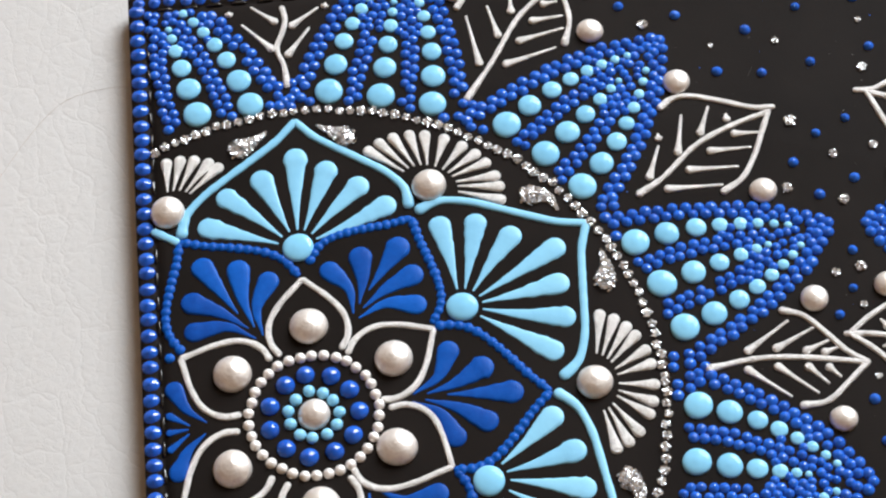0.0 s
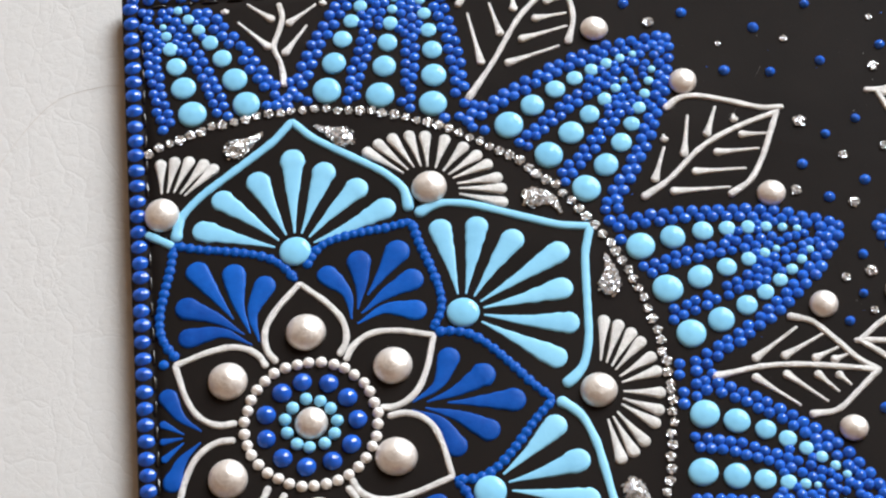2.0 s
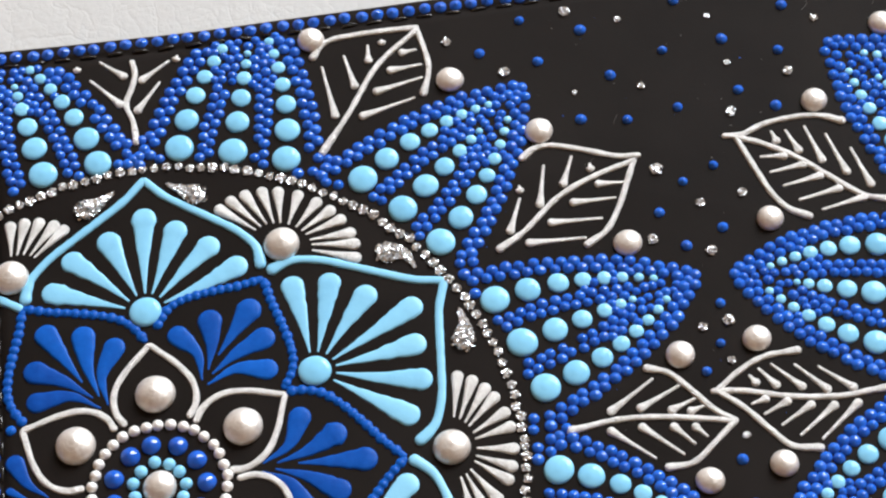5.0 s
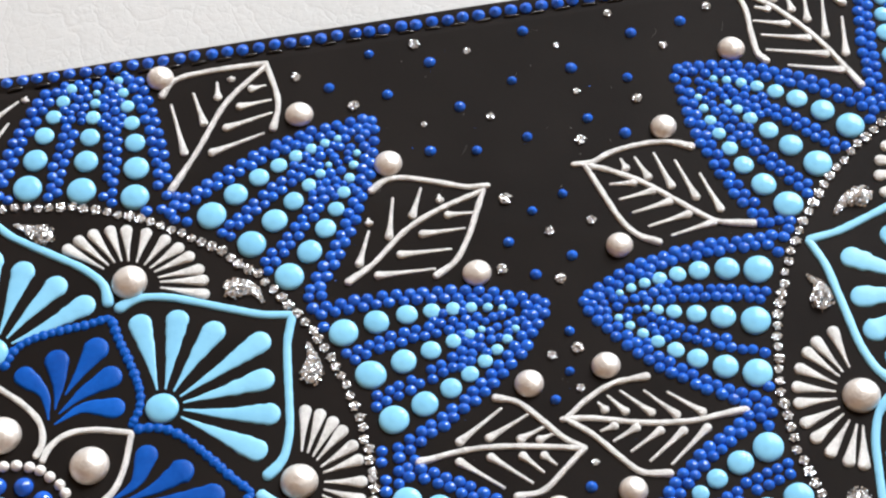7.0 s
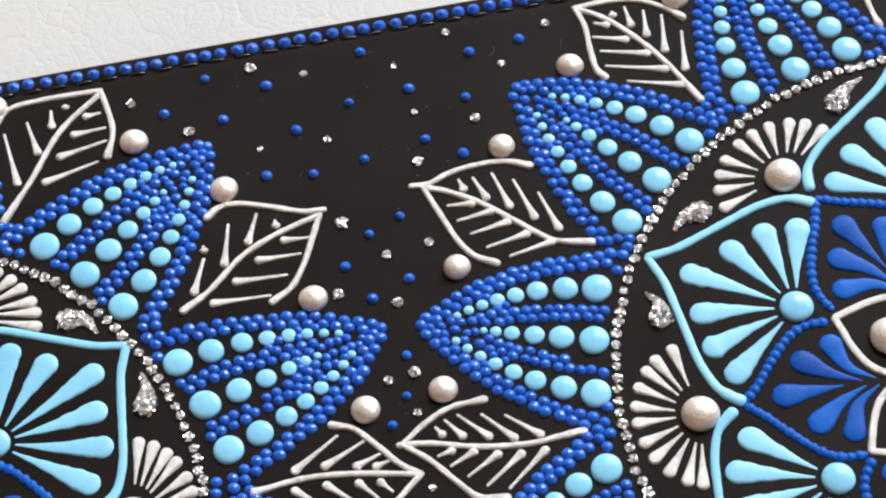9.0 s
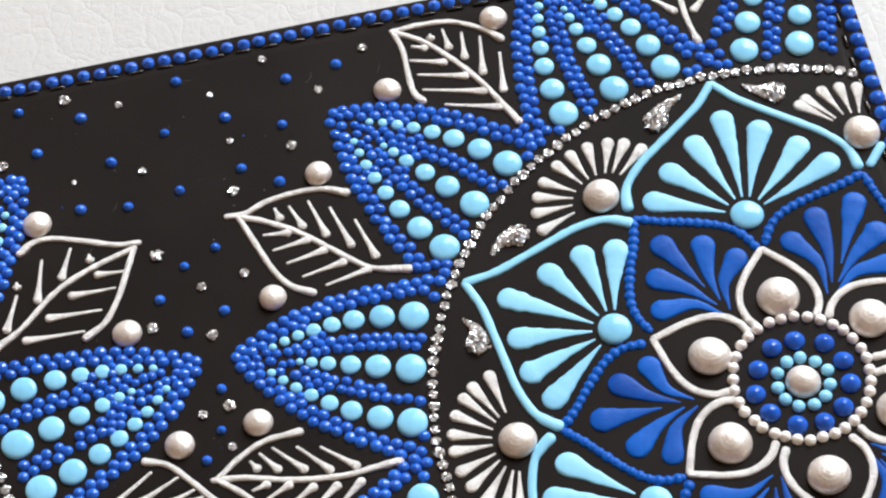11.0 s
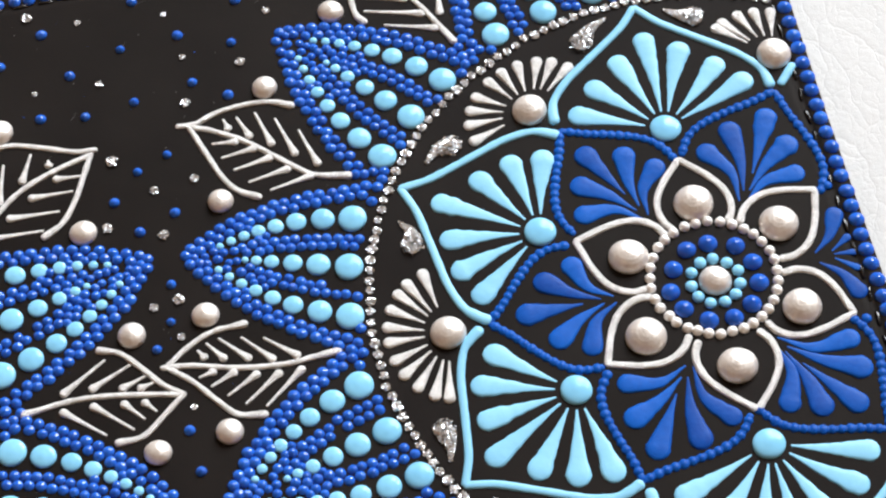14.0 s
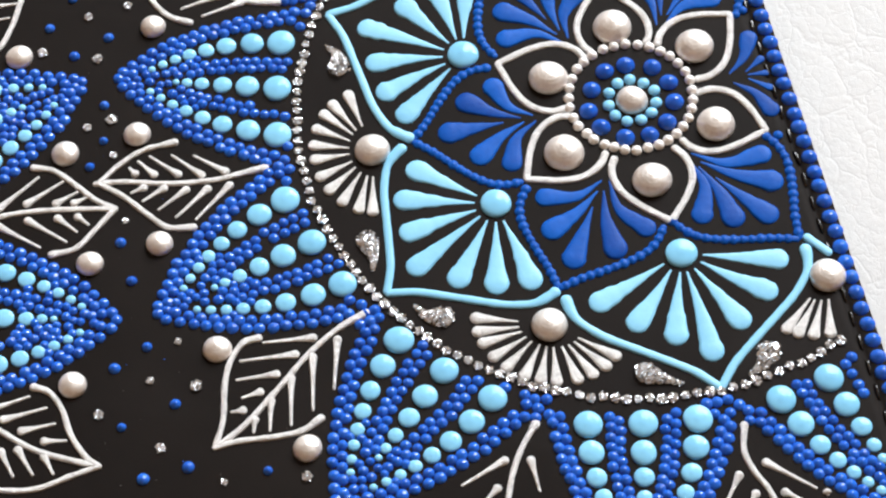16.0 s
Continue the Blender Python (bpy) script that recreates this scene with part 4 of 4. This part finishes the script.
for x, y in [(-11.9, 62.9), (-4.9, 60.5), (7.4, 59.2), (15.2, 63.2), (28.8, 61.9), (21.8, 56.6), (-28.7, 60.4), (-21.4, 54.4), (-12.3, 49.7), (-3.2, 49.4), (8.9, 51.3), (16.8, 48.7), (8.2, 43.5), (-3.1, 36.2), (1.9, 30.3), (7.6, 31.0), (2.2, 23.0), (-0.7, 12.1), (2.8, 12.6), (2.2, 6.9), (2.4, -3.7), (-5.2, 25.7), (6.6, -23.3), (2.2, -28.2), (8.0, -30.2), (-5.0, -31.6), (2.1, -38.0), (9.4, -44.5), (19.9, -46.0)]:
    glitter_dot(x, y, rnd.uniform(0.4, 0.85))
for x, y in [(-47.3, 63.6), (-28.9, 54.3), (-17.9, 44.4), (-8.5, 25.7), (-4.2, 8.6), (5.9, 9.5), (6.4, -8.2), (10.6, 26.6), (19.5, 43.6), (30.8, 54.3), (47.0, 62.4), (-3.2, -9.2), (-7.8, -26.6), (20.6, -42.1), (11.5, -25.6)]:
    dab("pearl", PEARLDOME, x, y, rnd.uniform(1.8, 1.95), 1.4, cover, "small pearl-white paint dome")

# specks of dust, stray paint and fine scuffs on the bare leather
DUST = material("grey_dust", (0.13, 0.12, 0.115), 0.8)
sp = random.Random(31)
for name, mat, count, label in (("dust", DUST, 150, "specks of pale grey dust and lint"), ("paint_specks", BLUE, 40, "stray specks of royal blue paint")):
    v, f = [], []
    while count:
        x, y = sp.uniform(-40, 40), sp.uniform(-62, 64)
        if any(math.hypot(x - m.x, y - m.y) < 48 for m in (LEFT, RIGHT)):
            continue
        count -= 1
        r = sp.choice((0.05, 0.06, 0.08, 0.12))
        k = len(v)
        v += [((x + r * math.cos(q * 1.0472) * sp.uniform(0.6, 1.3)) * MM, (y + r * math.sin(q * 1.0472) * sp.uniform(0.6, 1.3)) * MM, (TOP - 0.01) * MM) for q in range(6)] + [(x * MM, y * MM, (TOP + r * 0.6) * MM)]
        f += [(k + q, k + (q + 1) % 6, k + 6) for q in range(6)]
    if mat is DUST:
        for _ in range(7):
            x, y, a = sp.uniform(-32, 32), sp.uniform(38, 63), sp.uniform(0, 6.3)
            b = a + sp.uniform(-0.9, 0.9)
            m = (x + sp.uniform(0.5, 1.2) * math.cos(a), y + sp.uniform(0.5, 1.2) * math.sin(a))
            stroke(v, f, [(x, y), m, (m[0] + 0.8 * math.cos(b), m[1] + 0.8 * math.sin(b))], lambda u: 0.022, rise=0.5, around=3, uneven=0.4)
    tagged(part(name, mesh_from(name, v, f, mat), cover, label), kind="stuff")

# beads of paint along the turned edge
for s in (1, -1):
    for i in range(-42, 43):
        x = 2.21 * i - 0.2 + rnd.gauss(0, 0.09)
        if abs(x) < 94.0:
            dab("edge_bead", EDGE, x, s * (66.4 + 1.0 * (x / 94) ** 2) + rnd.gauss(0, 0.06), 0.9, 0.62, cover, base=2.75)
    for i in range(-28, 28):
        y = (2.38 * i + 0.22 if s > 0 else 2.365 * i + 2.1) + rnd.gauss(0, 0.08)
        if abs(y) < 66.2:
            bead = dab("edge_bead", EDGE if s < 0 else DOT, s * (94.15 if s > 0 else 94.0) + edge_shift(s * 94, y) + rnd.gauss(0, 0.05), y, 1.04 if s < 0 else 1.1, 0.66 if s < 0 else 0.8, cover, base=2.75)
            bead.rotation_euler.z = rnd.uniform(-0.3, 0.3)
            bead.scale.x *= 1.12 if s < 0 else 1.0

# stitches in the groove
tv, tf = [], []
for k in range(9):
    u = -1 + 2 * k / 8
    r = math.sqrt(max(0.0, 1 - u ** 6)) * 0.24 + 0.02
    for j in range(8):
        a = 2 * math.pi * j / 8
        tv.append((u * 1.32 * MM, r * math.cos(a) * MM, (0.34 * (1 - u ** 4) - 0.16 + r * math.sin(a)) * MM))
for k in range(8):
    for j in range(8):
        a, b = k * 8 + j, k * 8 + (j + 1) % 8
        tf.append((a, b, b + 8, a + 8))
STITCH = mesh_from("stitch", tv, tf, THREAD)
for s in (1, -1):
    for i in range(-25, 26):
        x = 3.656 * i - 1.7 + rnd.gauss(0, 0.1)
        if abs(x) < 92.5:
            part("stitch", STITCH, cover).matrix_basis = pose(x * MM, s * (65.25 + 0.8 * (x / 94) ** 2) * MM, 2.62 * MM, 0, 0, rnd.gauss(0, 4))
    for i in range(-18, 18):
        y = 3.62 * i + 0.8 + rnd.gauss(0, 0.1)
        if abs(y) < 64.2:
            part("stitch", STITCH, cover).matrix_basis = pose((s * (HALF_X - 2.75) + edge_shift(s * 92, y)) * MM, y * MM, 2.66 * MM, 0, 0, 90 + rnd.gauss(0, 4))

# a hair on the white leather
curve = bpy.data.curves.new("hair", "CURVE")
curve.dimensions, curve.bevel_depth, curve.bevel_resolution = "3D", 0.000018, 1
spline = curve.splines.new("POLY")
pts = smooth_line([(-117, 39.5), (-113.6, 44.7), (-109.1, 50.8), (-104.5, 54.9), (-98.5, 56.1), (-95.4, 55.9)])
spline.points.add(len(pts) - 1)
for p, q in zip(spline.points, pts):
    p.co = (q.x * MM, q.y * MM, -0.00086, 1)
curve.materials.append(HAIR)
tagged(new("hair", curve), "fine brown hair lying on the white leather", "hair")
